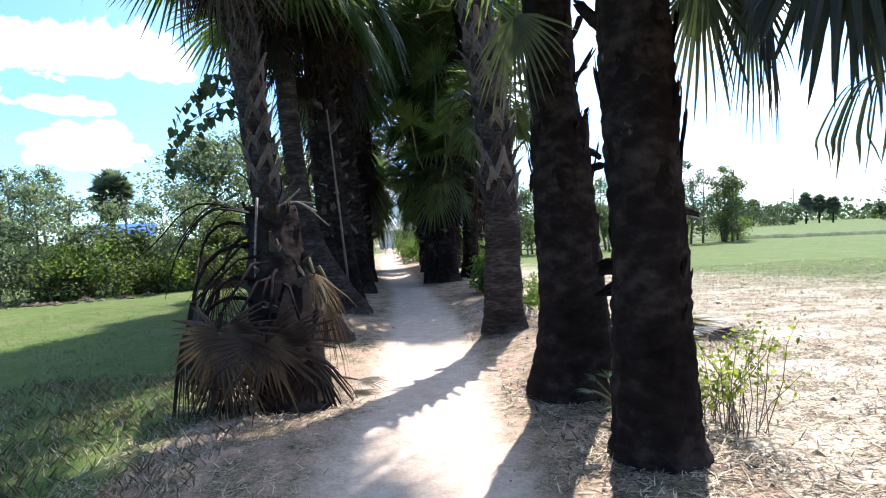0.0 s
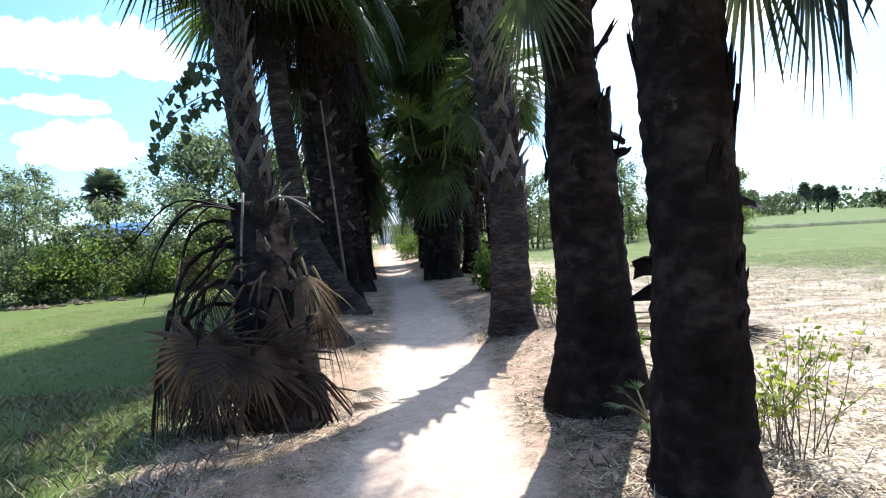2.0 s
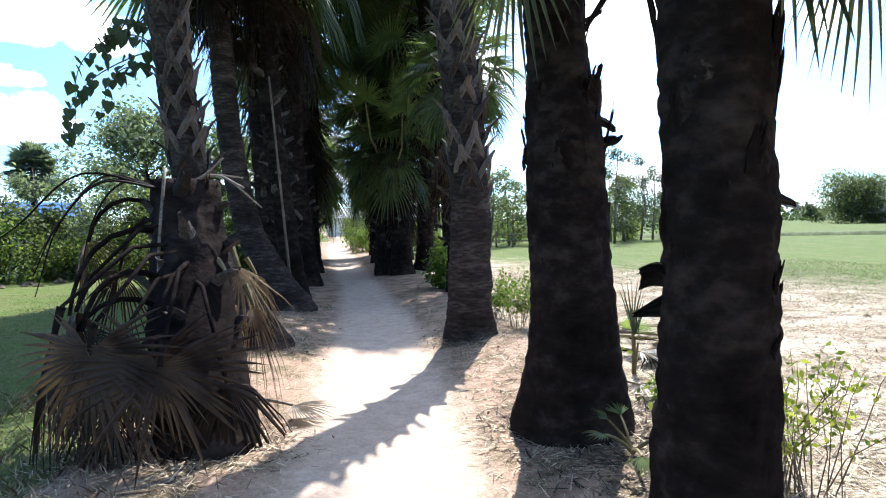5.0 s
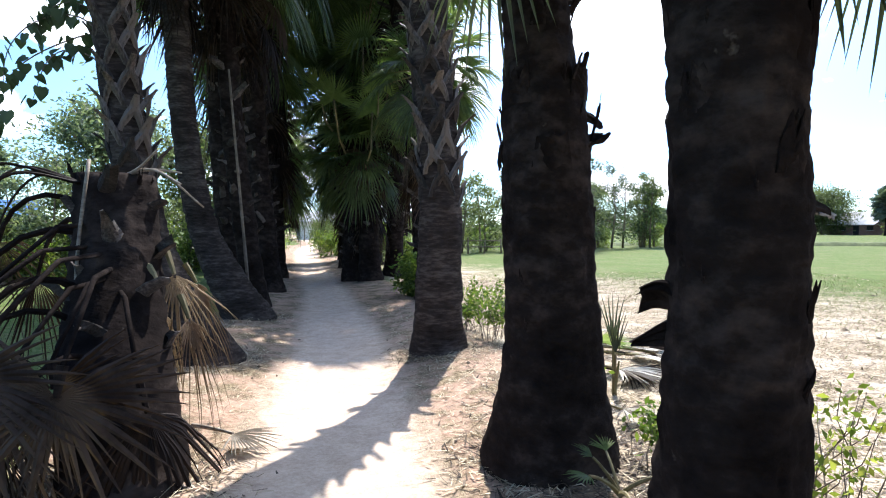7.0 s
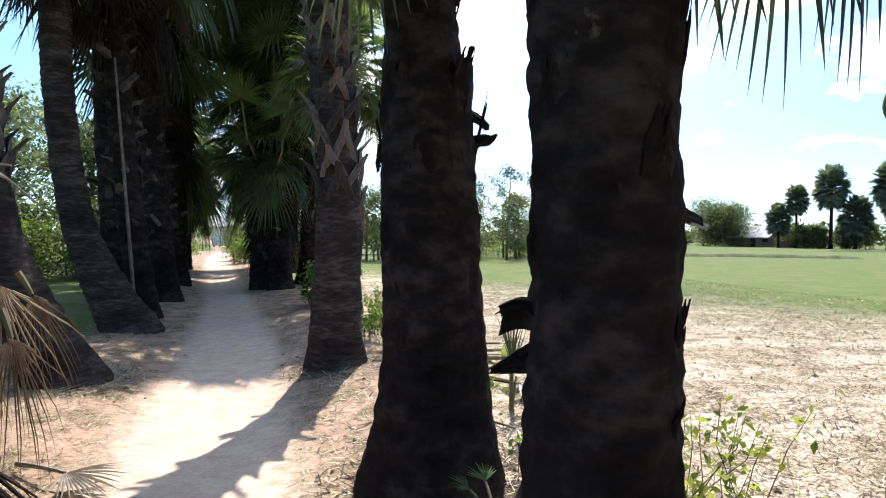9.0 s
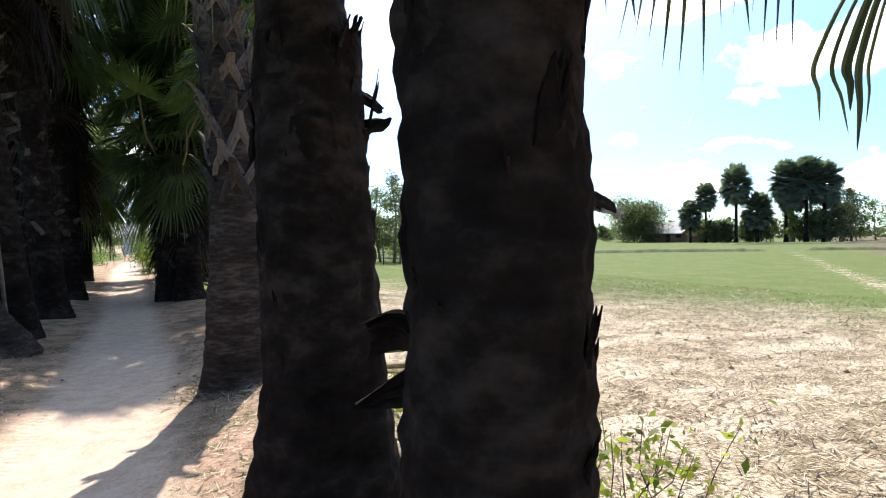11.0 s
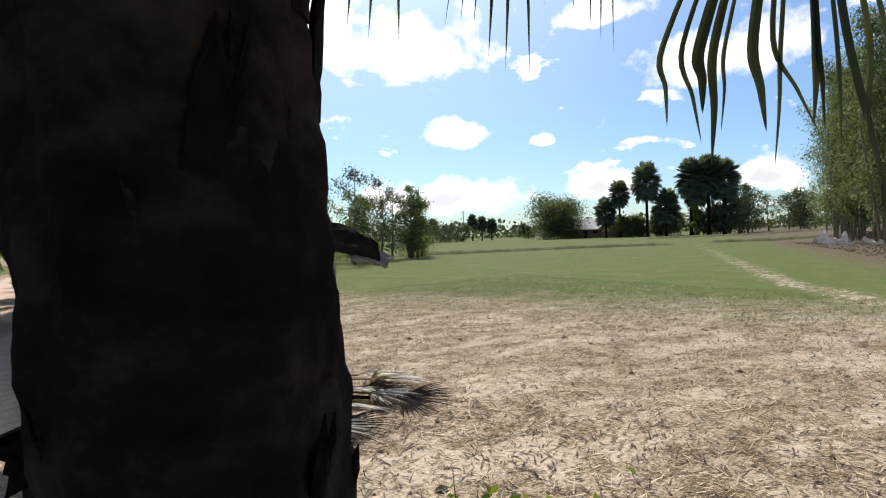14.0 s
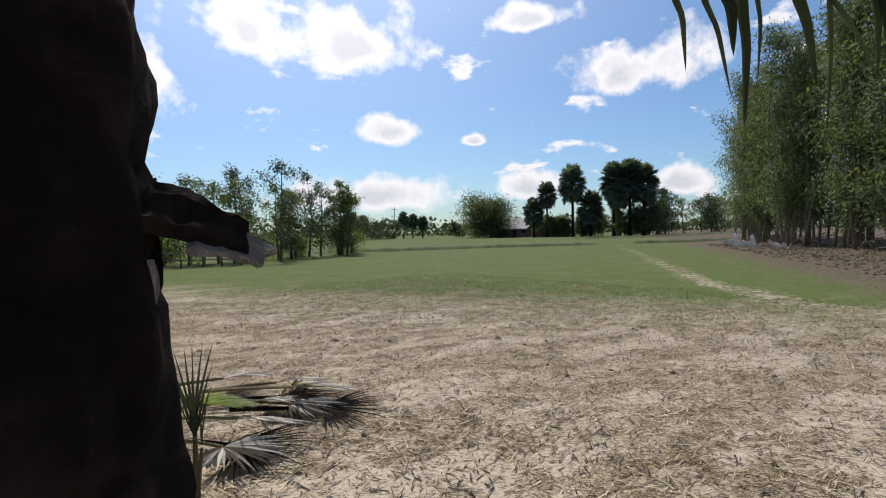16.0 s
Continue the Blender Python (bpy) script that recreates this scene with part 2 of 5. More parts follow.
def ground_material():
    m = bpy.data.materials.new("ground")
    m.use_nodes = True
    nt = m.node_tree
    N = nt.nodes.new
    b = nt.nodes["Principled BSDF"]
    b.inputs["Roughness"].default_value = 0.95
    b.inputs["Specular IOR Level"].default_value = 0.15
    co = N("ShaderNodeTexCoord")

    def noise_tex(scale, detail=6, rough=0.6, stretch=None, rot=0.0):
        n = N("ShaderNodeTexNoise")
        n.inputs["Scale"].default_value, n.inputs["Detail"].default_value, n.inputs["Roughness"].default_value = scale, detail, rough
        if stretch:
            mp = N("ShaderNodeMapping")
            mp.inputs["Scale"].default_value = stretch
            mp.inputs["Rotation"].default_value = (0, 0, rot)
            link(nt, co.outputs["Object"], mp.inputs[0])
            link(nt, mp.outputs[0], n.inputs["Vector"])
        else:
            link(nt, co.outputs["Object"], n.inputs["Vector"])
        return n.outputs["Fac"]

    def ramp_of(fac, stops):
        r = N("ShaderNodeValToRGB")
        els = r.color_ramp.elements
        while len(els) < len(stops):
            els.new(0.5)
        for k, (p, c) in enumerate(stops):
            els[k].position = p
            els[k].color = (*c, 1)
        link(nt, fac, r.inputs[0])
        return r.outputs[0]

    def math_of(op, a, c):
        n = N("ShaderNodeMath")
        n.operation = op
        for k, v in enumerate((a, c)):
            if isinstance(v, (int, float)):
                n.inputs[k].default_value = v
            else:
                link(nt, v, n.inputs[k])
        return n.outputs[0]

    def mixed(fac, a, c):
        n = N("ShaderNodeMix")
        n.data_type = "RGBA"
        link(nt, fac, n.inputs[0])
        link(nt, a, n.inputs[6])
        link(nt, c, n.inputs[7])
        return n.outputs[2]

    def layer(name, spread=0.7, tex=None, lo=0.42, hi=0.60):
        a = N("ShaderNodeAttribute")
        a.attribute_name = name
        wob = math_of("MULTIPLY", math_of("SUBTRACT", tex, 0.5), spread * 2)
        return ramp_of(math_of("ADD", a.outputs["Fac"], wob), [(lo, (0, 0, 0)), (hi, (1, 1, 1))])

    fine, mid, big = noise_tex(38, 8, 0.7), noise_tex(7, 7, 0.65), noise_tex(0.9, 5, 0.55)
    fibres = noise_tex(24, 5, 0.65, (1, 5.5, 1), 0.6)
    fibres2 = noise_tex(22, 5, 0.65, (5.5, 1, 1), 0.2)
    patch = noise_tex(3.4, 9, 0.68)
    grass = mixed(ramp_of(mid, [(0.4, (0, 0, 0)), (0.64, (1, 1, 1))]),
                  ramp_of(fine, [(0.36, (0.05, 0.082, 0.017)), (0.66, (0.118, 0.165, 0.036))]),
                  ramp_of(fine, [(0.36, (0.075, 0.108, 0.024)), (0.66, (0.155, 0.185, 0.052))]))
    dry = ramp_of(fine, [(0.36, (0.12, 0.10, 0.05)), (0.66, (0.27, 0.225, 0.12))])
    grass = mixed(ramp_of(math_of("ADD", math_of("MULTIPLY", big, 0.4), math_of("ADD", math_of("MULTIPLY", patch, 0.3), math_of("MULTIPLY", fine, 0.3))), [(0.48, (0, 0, 0)), (0.60, (0.55, 0.55, 0.55))]), grass, dry)
    sand = ramp_of(math_of("ADD", math_of("MULTIPLY", mid, 0.5), math_of("MULTIPLY", fine, 0.5)),
                   [(0.36, (0.46, 0.33, 0.245)), (0.5, (0.58, 0.445, 0.34)), (0.64, (0.68, 0.55, 0.435))])
    litter = ramp_of(math_of("ADD", math_of("MULTIPLY", fibres, 0.5), math_of("MULTIPLY", fibres2, 0.5)),
                     [(0.40, (0.05, 0.036, 0.021)), (0.5, (0.175, 0.13, 0.075)), (0.6, (0.43, 0.345, 0.215))])
    straw = mixed(ramp_of(math_of("ADD", math_of("MULTIPLY", patch, 0.55), math_of("MULTIPLY", fine, 0.45)), [(0.47, (0, 0, 0)), (0.54, (1, 1, 1))]), litter,
                  ramp_of(fine, [(0.35, (0.29, 0.22, 0.15)), (0.65, (0.55, 0.45, 0.325))]))
    bare = noise_tex(0.75, 10, 0.68, (1, 1.9, 1), -0.5)
    straw = mixed(ramp_of(math_of("ADD", math_of("MULTIPLY", bare, 0.8), math_of("MULTIPLY", fine, 0.2)), [(0.50, (0, 0, 0)), (0.55, (0.9, 0.9, 0.9))]), straw,
                  ramp_of(fine, [(0.35, (0.42, 0.335, 0.24)), (0.65, (0.68, 0.58, 0.445))]))
    edge = mixed(ramp_of(patch, [(0.42, (0, 0, 0)), (0.58, (1, 1, 1))]), litter,
                 ramp_of(fine, [(0.36, (0.33, 0.205, 0.14)), (0.66, (0.52, 0.355, 0.26))]))
    soil = ramp_of(mid, [(0.38, (0.075, 0.058, 0.036)), (0.62, (0.185, 0.142, 0.092))])
    col = mixed(layer("straw", 0.75, math_of("ADD", math_of("MULTIPLY", big, 0.35), math_of("ADD", math_of("MULTIPLY", mid, 0.35), math_of("MULTIPLY", fine, 0.3))), 0.2, 0.8), grass, straw)
    col = mixed(layer("soil", 0.8, mid, 0.3, 0.75), col, soil)
    col = mixed(layer("track", 0.6, mid), col, straw)
    col = mixed(layer("edge", 0.6, mid), col, edge)
    col = mixed(layer("path", 0.45, math_of("ADD", math_of("MULTIPLY", mid, 0.6), math_of("MULTIPLY", fine, 0.4)), 0.2, 0.85), col, sand)
    link(nt, col, b.inputs["Base Color"])
    bp = N("ShaderNodeBump"); bp.inputs["Strength"].default_value = 0.5; bp.inputs["Distance"].default_value = 0.02
    tread = N("ShaderNodeAttribute")
    tread.attribute_name = "tread"
    wave = N("ShaderNodeTexWave")
    wave.wave_type, wave.bands_direction = "BANDS", "Y"
    wave.inputs["Scale"].default_value, wave.inputs["Distortion"].default_value, wave.inputs["Detail"].default_value = 4.2, 1.2, 2.0
    link(nt, co.outputs["Object"], wave.inputs["Vector"])
    ridge = math_of("MULTIPLY", math_of("MULTIPLY", wave.outputs["Fac"], tread.outputs["Fac"]), 0.9)
    link(nt, math_of("ADD", ridge, math_of("ADD", mid, math_of("MULTIPLY", fine, 0.6))), bp.inputs["Height"])
    link(nt, bp.outputs[0], b.inputs["Normal"])
    return m


GROUND = ground_material()


# ---- builders ----
def mesh_of(name, verts, faces, material, smooth=False):
    me = bpy.data.meshes.new(name)
    me.from_pydata([tuple(v) for v in verts], [], [tuple(f) for f in faces])
    me.materials.append(material)
    if smooth:
        me.polygons.foreach_set("use_smooth", [True] * len(me.polygons))
    me.update()
    return me


def part(name, me, parent=None, label="", m=None):
    ob = new(name, me)
    if parent:
        ob.parent = parent
    if m is not None:
        ob.matrix_basis = m
    if label:
        ob["label"] = label
    return ob


def thing(name, place, label, category, group="", kind=""):
    ob = new(name)
    ob.empty_display_size = 0.2
    ob.location = place
    return tagged(ob, label, category, group, kind)


def smoothstep(v, lo, hi):
    u = np.clip((v - lo) / (hi - lo), 0, 1)
    return u * u * (3 - 2 * u)


def path_x(y):
    """The middle of the sandy path at y."""
    return np.interp(y, [-20, 3, 8, 14, 21, 28, 36, 44, 52, 70, 140], [-0.5, -0.22, -0.18, -0.6, -1.35, -2.0, -2.75, -3.0, -2.6, -5.5, -16])


def height(x, y):
    """The lie of the ground."""
    px = path_x(y)
    d = np.abs(x - px)
    row = np.exp(-((d - 1.35) / 0.55) ** 2) * 0.07
    wave = 0.012 * np.sin(x * 2.3 + y * 0.7) + 0.010 * np.sin(y * 1.9 - x * 1.1) + 0.02 * np.sin(x * 0.31) * np.sin(y * 0.27)
    sunk = -0.035 * np.exp(-(d / 0.75) ** 2)
    plot = 0.40 * smoothstep(0.62 * x - 0.9 * y, 6.0, 24.0) * smoothstep(x, 12, 40)
    return row * (y > -6) * (y < 45) + wave + sunk + plot


def z_at(x, y):
    return float(height(np.float64(x), np.float64(y)))


def tube(points, radii, sides=8, cap=True):
    """Verts and faces of a round bar along points."""
    V, F = [], []
    pts = [Vector(p) for p in points]
    for i, p in enumerate(pts):
        d = (pts[min(i + 1, len(pts) - 1)] - pts[max(i - 1, 0)]).normalized()
        a = d.orthogonal().normalized() if abs(d.z) < 0.99 else Vector((1, 0, 0))
        if abs(d.z) < 0.99:
            a = d.cross(Vector((0, 0, 1))).normalized()
        b = d.cross(a)
        for k in range(sides):
            t = 2 * math.pi * k / sides
            V.append(p + (a * math.cos(t) + b * math.sin(t)) * radii[i])
    for i in range(len(pts) - 1):
        for k in range(sides):
            F.append((i * sides + k, i * sides + (k + 1) % sides, (i + 1) * sides + (k + 1) % sides, (i + 1) * sides + k))
    if cap:
        F.append(tuple(range(sides))[::-1])
        F.append(tuple((len(pts) - 1) * sides + k for k in range(sides)))
    return V, F


def spline(keys, t):
    """Smooth interpolation through (t, value...) rows."""
    ks = [k[0] for k in keys]
    i = max(1, min(len(keys) - 1, next((j for j, v in enumerate(ks) if v >= t), len(ks) - 1)))
    u = (t - ks[i - 1]) / (ks[i] - ks[i - 1])
    out = []
    for c in range(1, len(keys[0])):
        p1, p2 = keys[i - 1][c], keys[i][c]
        h = ks[i] - ks[i - 1]
        m1 = (p2 - keys[max(i - 2, 0)][c]) / (ks[i] - ks[max(i - 2, 0)]) * h
        m2 = (keys[min(i + 1, len(keys) - 1)][c] - p1) / (ks[min(i + 1, len(keys) - 1)] - ks[i - 1]) * h
        out.append((2 * u**3 - 3 * u**2 + 1) * p1 + (u**3 - 2 * u**2 + u) * m1 + (-2 * u**3 + 3 * u**2) * p2 + (u**3 - u**2) * m2)
    return out


def trunk_mesh(name, axis, top, material, step=0.05, sides=40, rough=0.02, ring=0.012, seed=0):
    """axis: rows (z, x, y, radius). Ring scars and a rough, uneven surface."""
    V, F = [], []
    n = int((top + 0.3) / step)
    rnd = random.Random(seed)
    rings = []
    z = -0.3
    while z < top + 1:
        rings.append(z)
        z += rnd.uniform(0.09, 0.17)
    for i in range(n + 1):
        z = -0.3 + i * step
        x, y, r = spline(axis, max(axis[0][0], z))
        near = min(abs(z - q) for q in rings)
        groove = -ring * max(0.0, 1 - near / 0.035)
        for k in range(sides):
            t = 2 * math.pi * k / sides
            q = Vector((math.cos(t) * 1.1, math.sin(t) * 1.1, z * 1.5)) + Vector((seed * 7.3, 0, 0))
            w = rough * (noise.noise(q * 2.2) * 1.2 + noise.noise(q * 6.0) * 0.7 + 0.5 * noise.noise(q * 14.0))
            tilt = noise.noise(Vector((t * 0.9, z * 0.4, seed))) * 0.06
            near2 = min(abs(z + tilt - qq) for qq in rings) if ring > 0.009 else near
            groove = -ring * max(0.0, 1 - near2 / 0.035)
            rr = r + w + groove
            V.append((x + rr * math.cos(t), y + rr * math.sin(t), z))
    for i in range(n):
        for k in range(sides):
            F.append((i * sides + k, i * sides + (k + 1) % sides, (i + 1) * sides + (k + 1) % sides, (i + 1) * sides + k))
    F.append(tuple(n * sides + k for k in range(sides)))
    return mesh_of(name, V, F, material, True)


def slab(length, width, thick, curl=0.3, ragged=0.3, seed=0, taper=0.5, nx=7, ny=5, arc=0.28):
    """A torn slab of old leaf base or bark: from the origin along +x, +z outwards-up, with ragged end and rounded section."""
    rnd = random.Random(seed)
    V, F = [], []
    ends = [1 - ragged * rnd.random() for _ in range(ny)]
    for s in (1, -1):
        for i in range(nx):
            u = i / (nx - 1)
            for j in range(ny):
                v = j / (ny - 1) * 2 - 1
                w = width / 2 * (1 - taper * u)
                x = length * u * (ends[j] if u > 0.4 else 1 - (1 - ends[j]) * u / 0.4 * 0.5)
                zz = curl * length * u * u - arc * width * v * v + 0.006 * rnd.uniform(-1, 1)
                V.append((x, w * v, zz + s * thick / 2 * (1 - 0.6 * abs(v)) * (1 - 0.5 * u)))
    n = nx * ny
    for i in range(nx - 1):
        for j in range(ny - 1):
            a = i * ny + j
            F.append((a, a + ny, a + ny + 1, a + 1))
            F.append((n + a, n + a + 1, n + a + ny + 1, n + a + ny))
    for i in range(nx - 1):
        a = i * ny
        F.append((a, n + a, n + a + ny, a + ny))
        a = i * ny + ny - 1
        F.append((a, a + ny, n + a + ny, n + a))
    for j in range(ny - 1):
        a = (nx - 1) * ny + j
        F.append((a, n + a, n + a + 1, a + 1))
    return V, F


def fan_leaf(name, elev, material, size=0.85, stalk=0.9, spread=135, segs=46, droop=0.25, fold=0.0, seed=0, torn=0.08, limp=0.3, split=0.5, wide=0.53):
    """A fan leaf on its stalk, from the origin outwards along +x, hanging by its own weight. Materials: blade, stalk."""
    rnd = random.Random(seed)
    V, F, M = [], [], []
    # stalk
    pts, p, e = [], Vector((0, 0, 0)), radians(elev)
    for i in range(7):
        pts.append(p.copy())
        p = p + Vector((math.cos(e), 0, math.sin(e))) * (stalk / 6)
        e -= radians(limp * 14) * math.cos(e)
    tv, tf = tube(pts, [0.022 - 0.010 * i / 6 for i in range(7)], 6)
    V += tv
    F += tf
    M += [1] * len(tf)
    base = pts[-1]
    d = Vector((math.cos(e), 0, math.sin(e)))
    s = Vector((0, 1, 0))
    nrm = d.cross(s)
    dphi = radians(spread * 2 / segs)
    for k in range(segs):
        phi = radians(-spread + 2 * spread * (k + 0.5) / segs)
        L = size * (1 - 0.22 * abs(phi) / radians(spread)) * rnd.uniform(0.9, 1.05)
        if rnd.random() < torn:
            L *= rnd.uniform(0.45, 0.8)
        sp = split * rnd.uniform(0.85, 1.15)
        dr = droop * rnd.uniform(0.6, 1.5)
        wob = rnd.uniform(-1, 1) * 0.05
        side = rnd.uniform(-0.5, 0.5) * dr
        first = len(V)
        us = (0.04, 0.3, sp, 0.72, 0.88, 1.0)
        for u in us:
            a = phi + wob * max(0, u - sp)
            direction = d * math.cos(a) + s * math.sin(a)
            across = (s * math.cos(a) - d * math.sin(a))
            cup = nrm * (fold * L * u * abs(math.sin(phi)) + 0.10 * L * u * (1 - u))
            c = base + direction * (L * u) + cup
            sag = dr * L * max(0.0, u - 0.25) ** 2 * 1.6
            c = c + Vector((0, 0, -sag)) + across * (side * L * max(0, u - sp) ** 2)
            half = L * u * dphi * wide if u <= sp else L * sp * dphi * wide * ((1 - u) / (1 - sp)) ** 0.75
            if u == 1.0:
                V.append(c)
            else:
                up = nrm * (half * 0.75)
                V += [c - across * half, c + up, c + across * half]
        for i in range(4):
            a = first + 3 * i
            F += [(a, a + 3, a + 4, a + 1), (a + 1, a + 4, a + 5, a + 2)]
            M += [0, 0]
        a = first + 12
        F += [(a, first + 15, a + 1), (a + 1, first + 15, a + 2)]
        M += [0, 0]
    me = mesh_of(name, V, F, material)
    me.materials.append(BARK if material is LEAF_DEAD else STALK_DRY if material is LEAF_GREY else PETIOLE)
    me.polygons.foreach_set("material_index", M)
    return me


def leaf_cloud(name, centres, per, spread, size, material, seed=0, long=2.0, hang=0.0):
    """Many small pointed leaves round the given twig ends, as one mesh."""
    rs = np.random.RandomState(seed)
    c = np.repeat(np.asarray(centres, dtype=float), per, axis=0)
    n = len(c)
    p = c + rs.normal(0, 1, (n, 3)) * spread
    d = rs.normal(0, 1, (n, 3))
    d[:, 2] = d[:, 2] * (1 - hang) - hang * 1.6
    d /= np.linalg.norm(d, axis=1, keepdims=True)
    q = np.cross(d, rs.normal(0, 1, (n, 3)))
    q /= np.linalg.norm(q, axis=1, keepdims=True) + 1e-9
    L = size * rs.uniform(0.6, 1.3, (n, 1))
    W = L / long
    nn = np.cross(d, q) * L * 0.12
    V = np.stack([p, p + d * L * 0.5 + q * W * 0.5 - nn, p + d * L, p + d * L * 0.5 - q * W * 0.5 - nn], axis=1).reshape(-1, 3)
    F = np.arange(n * 4).reshape(-1, 4)
    me = bpy.data.meshes.new(name)
    me.vertices.add(n * 4)
    me.vertices.foreach_set("co", V.ravel())
    me.loops.add(n * 4)
    me.loops.foreach_set("vertex_index", F.ravel())
    me.polygons.add(n)
    me.polygons.foreach_set("loop_start", np.arange(0, n * 4, 4))
    me.polygons.foreach_set("loop_total", np.full(n, 4))
    me.materials.append(material)
    me.update(calc_edges=True)
    return me


# ---- ground ----
def make_ground():
    def graded(lo, hi, near_lo, near_hi, fine):
        a = list(np.arange(near_lo, near_hi, fine))
        s, v = fine, near_hi
        while v < hi:
            a.append(v)
            s *= 1.09
            v += s
        a.append(hi)
        s, v, b = fine, near_lo, []
        while v > lo:
            s *= 1.09
            v -= s
            b.append(max(v, lo))
        return np.array(b[::-1] + a)

    xs, ys = graded(-1500, 1500, -5, 8, 0.09), graded(-900, 2500, -1, 14, 0.09)
    X, Y = np.meshgrid(xs, ys)
    rs = np.random.RandomState(3)
    Z = height(X, Y) + rs.normal(0, 0.004, X.shape)
    nx, ny = len(xs), len(ys)
    V = np.stack([X.ravel(), Y.ravel(), Z.ravel()], 1)
    idx = np.arange(nx * ny).reshape(ny, nx)
    F = np.stack([idx[:-1, :-1], idx[:-1, 1:], idx[1:, 1:], idx[1:, :-1]], -1).reshape(-1, 4)
    me = bpy.data.meshes.new("ground")
    me.vertices.add(len(V))
    me.vertices.foreach_set("co", V.ravel())
    me.loops.add(F.size)
    me.loops.foreach_set("vertex_index", F.ravel())
    me.polygons.add(len(F))
    me.polygons.foreach_set("loop_start", np.arange(0, F.size, 4))
    me.polygons.foreach_set("loop_total", np.full(len(F), 4))
    me.polygons.foreach_set("use_smooth", np.ones(len(F), dtype=bool))
    me.update(calc_edges=True)
    x, y = V[:, 0], V[:, 1]
    d = np.abs(x - path_x(y))
    w = np.interp(y, [0, 6, 14, 22, 60], [0.36, 0.32, 0.2, 0.24, 0.3])
    on = {
        "path": 1 - smoothstep(d, w - 0.1, w + 0.65),
        "edge": 1 - smoothstep(d, np.interp(y, [0, 8, 11], [1.5, 1.4, 1.2]), np.interp(y, [0, 8, 11], [2.4, 2.2, 2.1])),
        "straw": (1 - smoothstep(x + 0.57 * y, 9.0, 22.0)) * smoothstep(x, 0.4, 1.6),
        "tread": np.exp(-((x - path_x(y) + 0.42) / 0.06) ** 2) * smoothstep(y, 3.5, 4.5) * (1 - smoothstep(y, 7.6, 8.4)),
        "soil": smoothstep(0.62 * x - 0.9 * y, 1.5, 7.5) * smoothstep(x, 11, 15),
        "track": np.exp(-((x - 4.9 - 0.2 - np.interp(y, [-40, 4.9, 9.9, 34], [-30, 6.8, 11.0, 42])) * 0.62 / 0.8) ** 2) * (y < 36) * 0.54 * smoothstep(x, 9, 11),
    }
    for name, v in on.items():
        at = me.attributes.new(name, "FLOAT", "POINT")
        at.data.foreach_set("value", np.ascontiguousarray(v, dtype=np.float32))
    me.materials.append(GROUND)
    ob = new("ground", me)
    tagged(ob, "sandy path, dry straw and short green grass", "ground", kind="structure")


make_ground()


# ---- fan palms ----
GREEN = {}
for e in (70, 45, 20, -5, -30, -60):
    GREEN[e] = [fan_leaf("leaf", e, LEAF, 0.85, 0.95, 140, 44, 0.22 + 0.004 * abs(e - 45), 0.12, seed=e * 3 + k) for k in range(2)]
# brighter palm leaf: the glow of backlit fans is put into the colour
LEAF_BACKLIT = mat("backlit_palm_leaf", [(0.10, 0.15, 0.045), (0.19, 0.25, 0.075), (0.32, 0.37, 0.13)], 5, 0.45, 0.0, 4, (1, 1, 1), 0.6, object_random=0.2, spec=0.4)
PALE = {e: [fan_leaf("leaf", e, LEAF_PALE, 0.85, 0.95, 140, 44, 0.2, 0.12, seed=e * 5 + k + 50) for k in range(1)] for e in (70, 40, 10)}
DEAD = {}
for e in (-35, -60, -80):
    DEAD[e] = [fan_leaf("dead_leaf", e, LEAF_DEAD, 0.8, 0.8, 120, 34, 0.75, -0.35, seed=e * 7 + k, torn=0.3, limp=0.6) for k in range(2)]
BOOTS = [mesh_of("boot", *slab(0.24 + 0.05 * k, 0.17, 0.035, 0.25, 0.4, k, 0.45), BOOT) for k in range(5)]



def split_base(seed, R=0.2, rise=0.24, half=36, w=0.075, stub=0.15, lean=0.5):
    """An old leaf base whose two legs clasp a trunk of radius R and meet in a torn stub that stands off. From the trunk's axis, +x outwards."""
    rnd = random.Random(seed)
    V, F = [], []

    def ribbon(rows):
        """rows: angle, height, radius, half width, thickness"""
        o = len(V)
        for a, z, r, hw, th in rows:
            for da, dr in ((-hw, 0.0), (-hw * 0.35, th), (hw * 0.35, th), (hw, 0.0), (0, -th * 0.6)):
                t = a + da / r
                V.append((math.cos(t) * (r + dr * 1.5), math.sin(t) * (r + dr * 1.5), z + rnd.uniform(-0.006, 0.006)))
        for i in range(len(rows) - 1):
            for k in range(5):
                p, q = o + i * 5 + k, o + i * 5 + (k + 1) % 5
                F.append((p, q, q + 5, p + 5))
        F.append(tuple(o + (len(rows) - 1) * 5 + k for k in range(5)))

    for side in (1, -1):
        ribbon([(side * radians(half) * (1 - u) ** 0.9, rise * u, R - 0.012 + 0.03 * u, w * (0.35 + 0.2 * u), 0.010 + 0.012 * u) for u in (0, 0.25, 0.5, 0.75, 1.0)])
    turn = rnd.uniform(-0.12, 0.12)
    ribbon([(turn * u, rise * 0.86 + stub * u * (1 - 0.3 * lean), R + 0.012 + stub * lean * u ** 1.4, w * (0.62 - 0.34 * u) * rnd.uniform(0.85, 1.1), 0.022 * (1 - 0.6 * u)) for u in (0, 0.3, 0.6, 0.85, 1.0)])
    return mesh_of("boot", V, F, BOOT)


CLASP = [split_base(40 + k, w=0.095, stub=0.15 + 0.025 * (k % 3), lean=0.42 + 0.15 * (k % 4), rise=0.22 + 0.02 * (k % 2)) for k in range(6)]


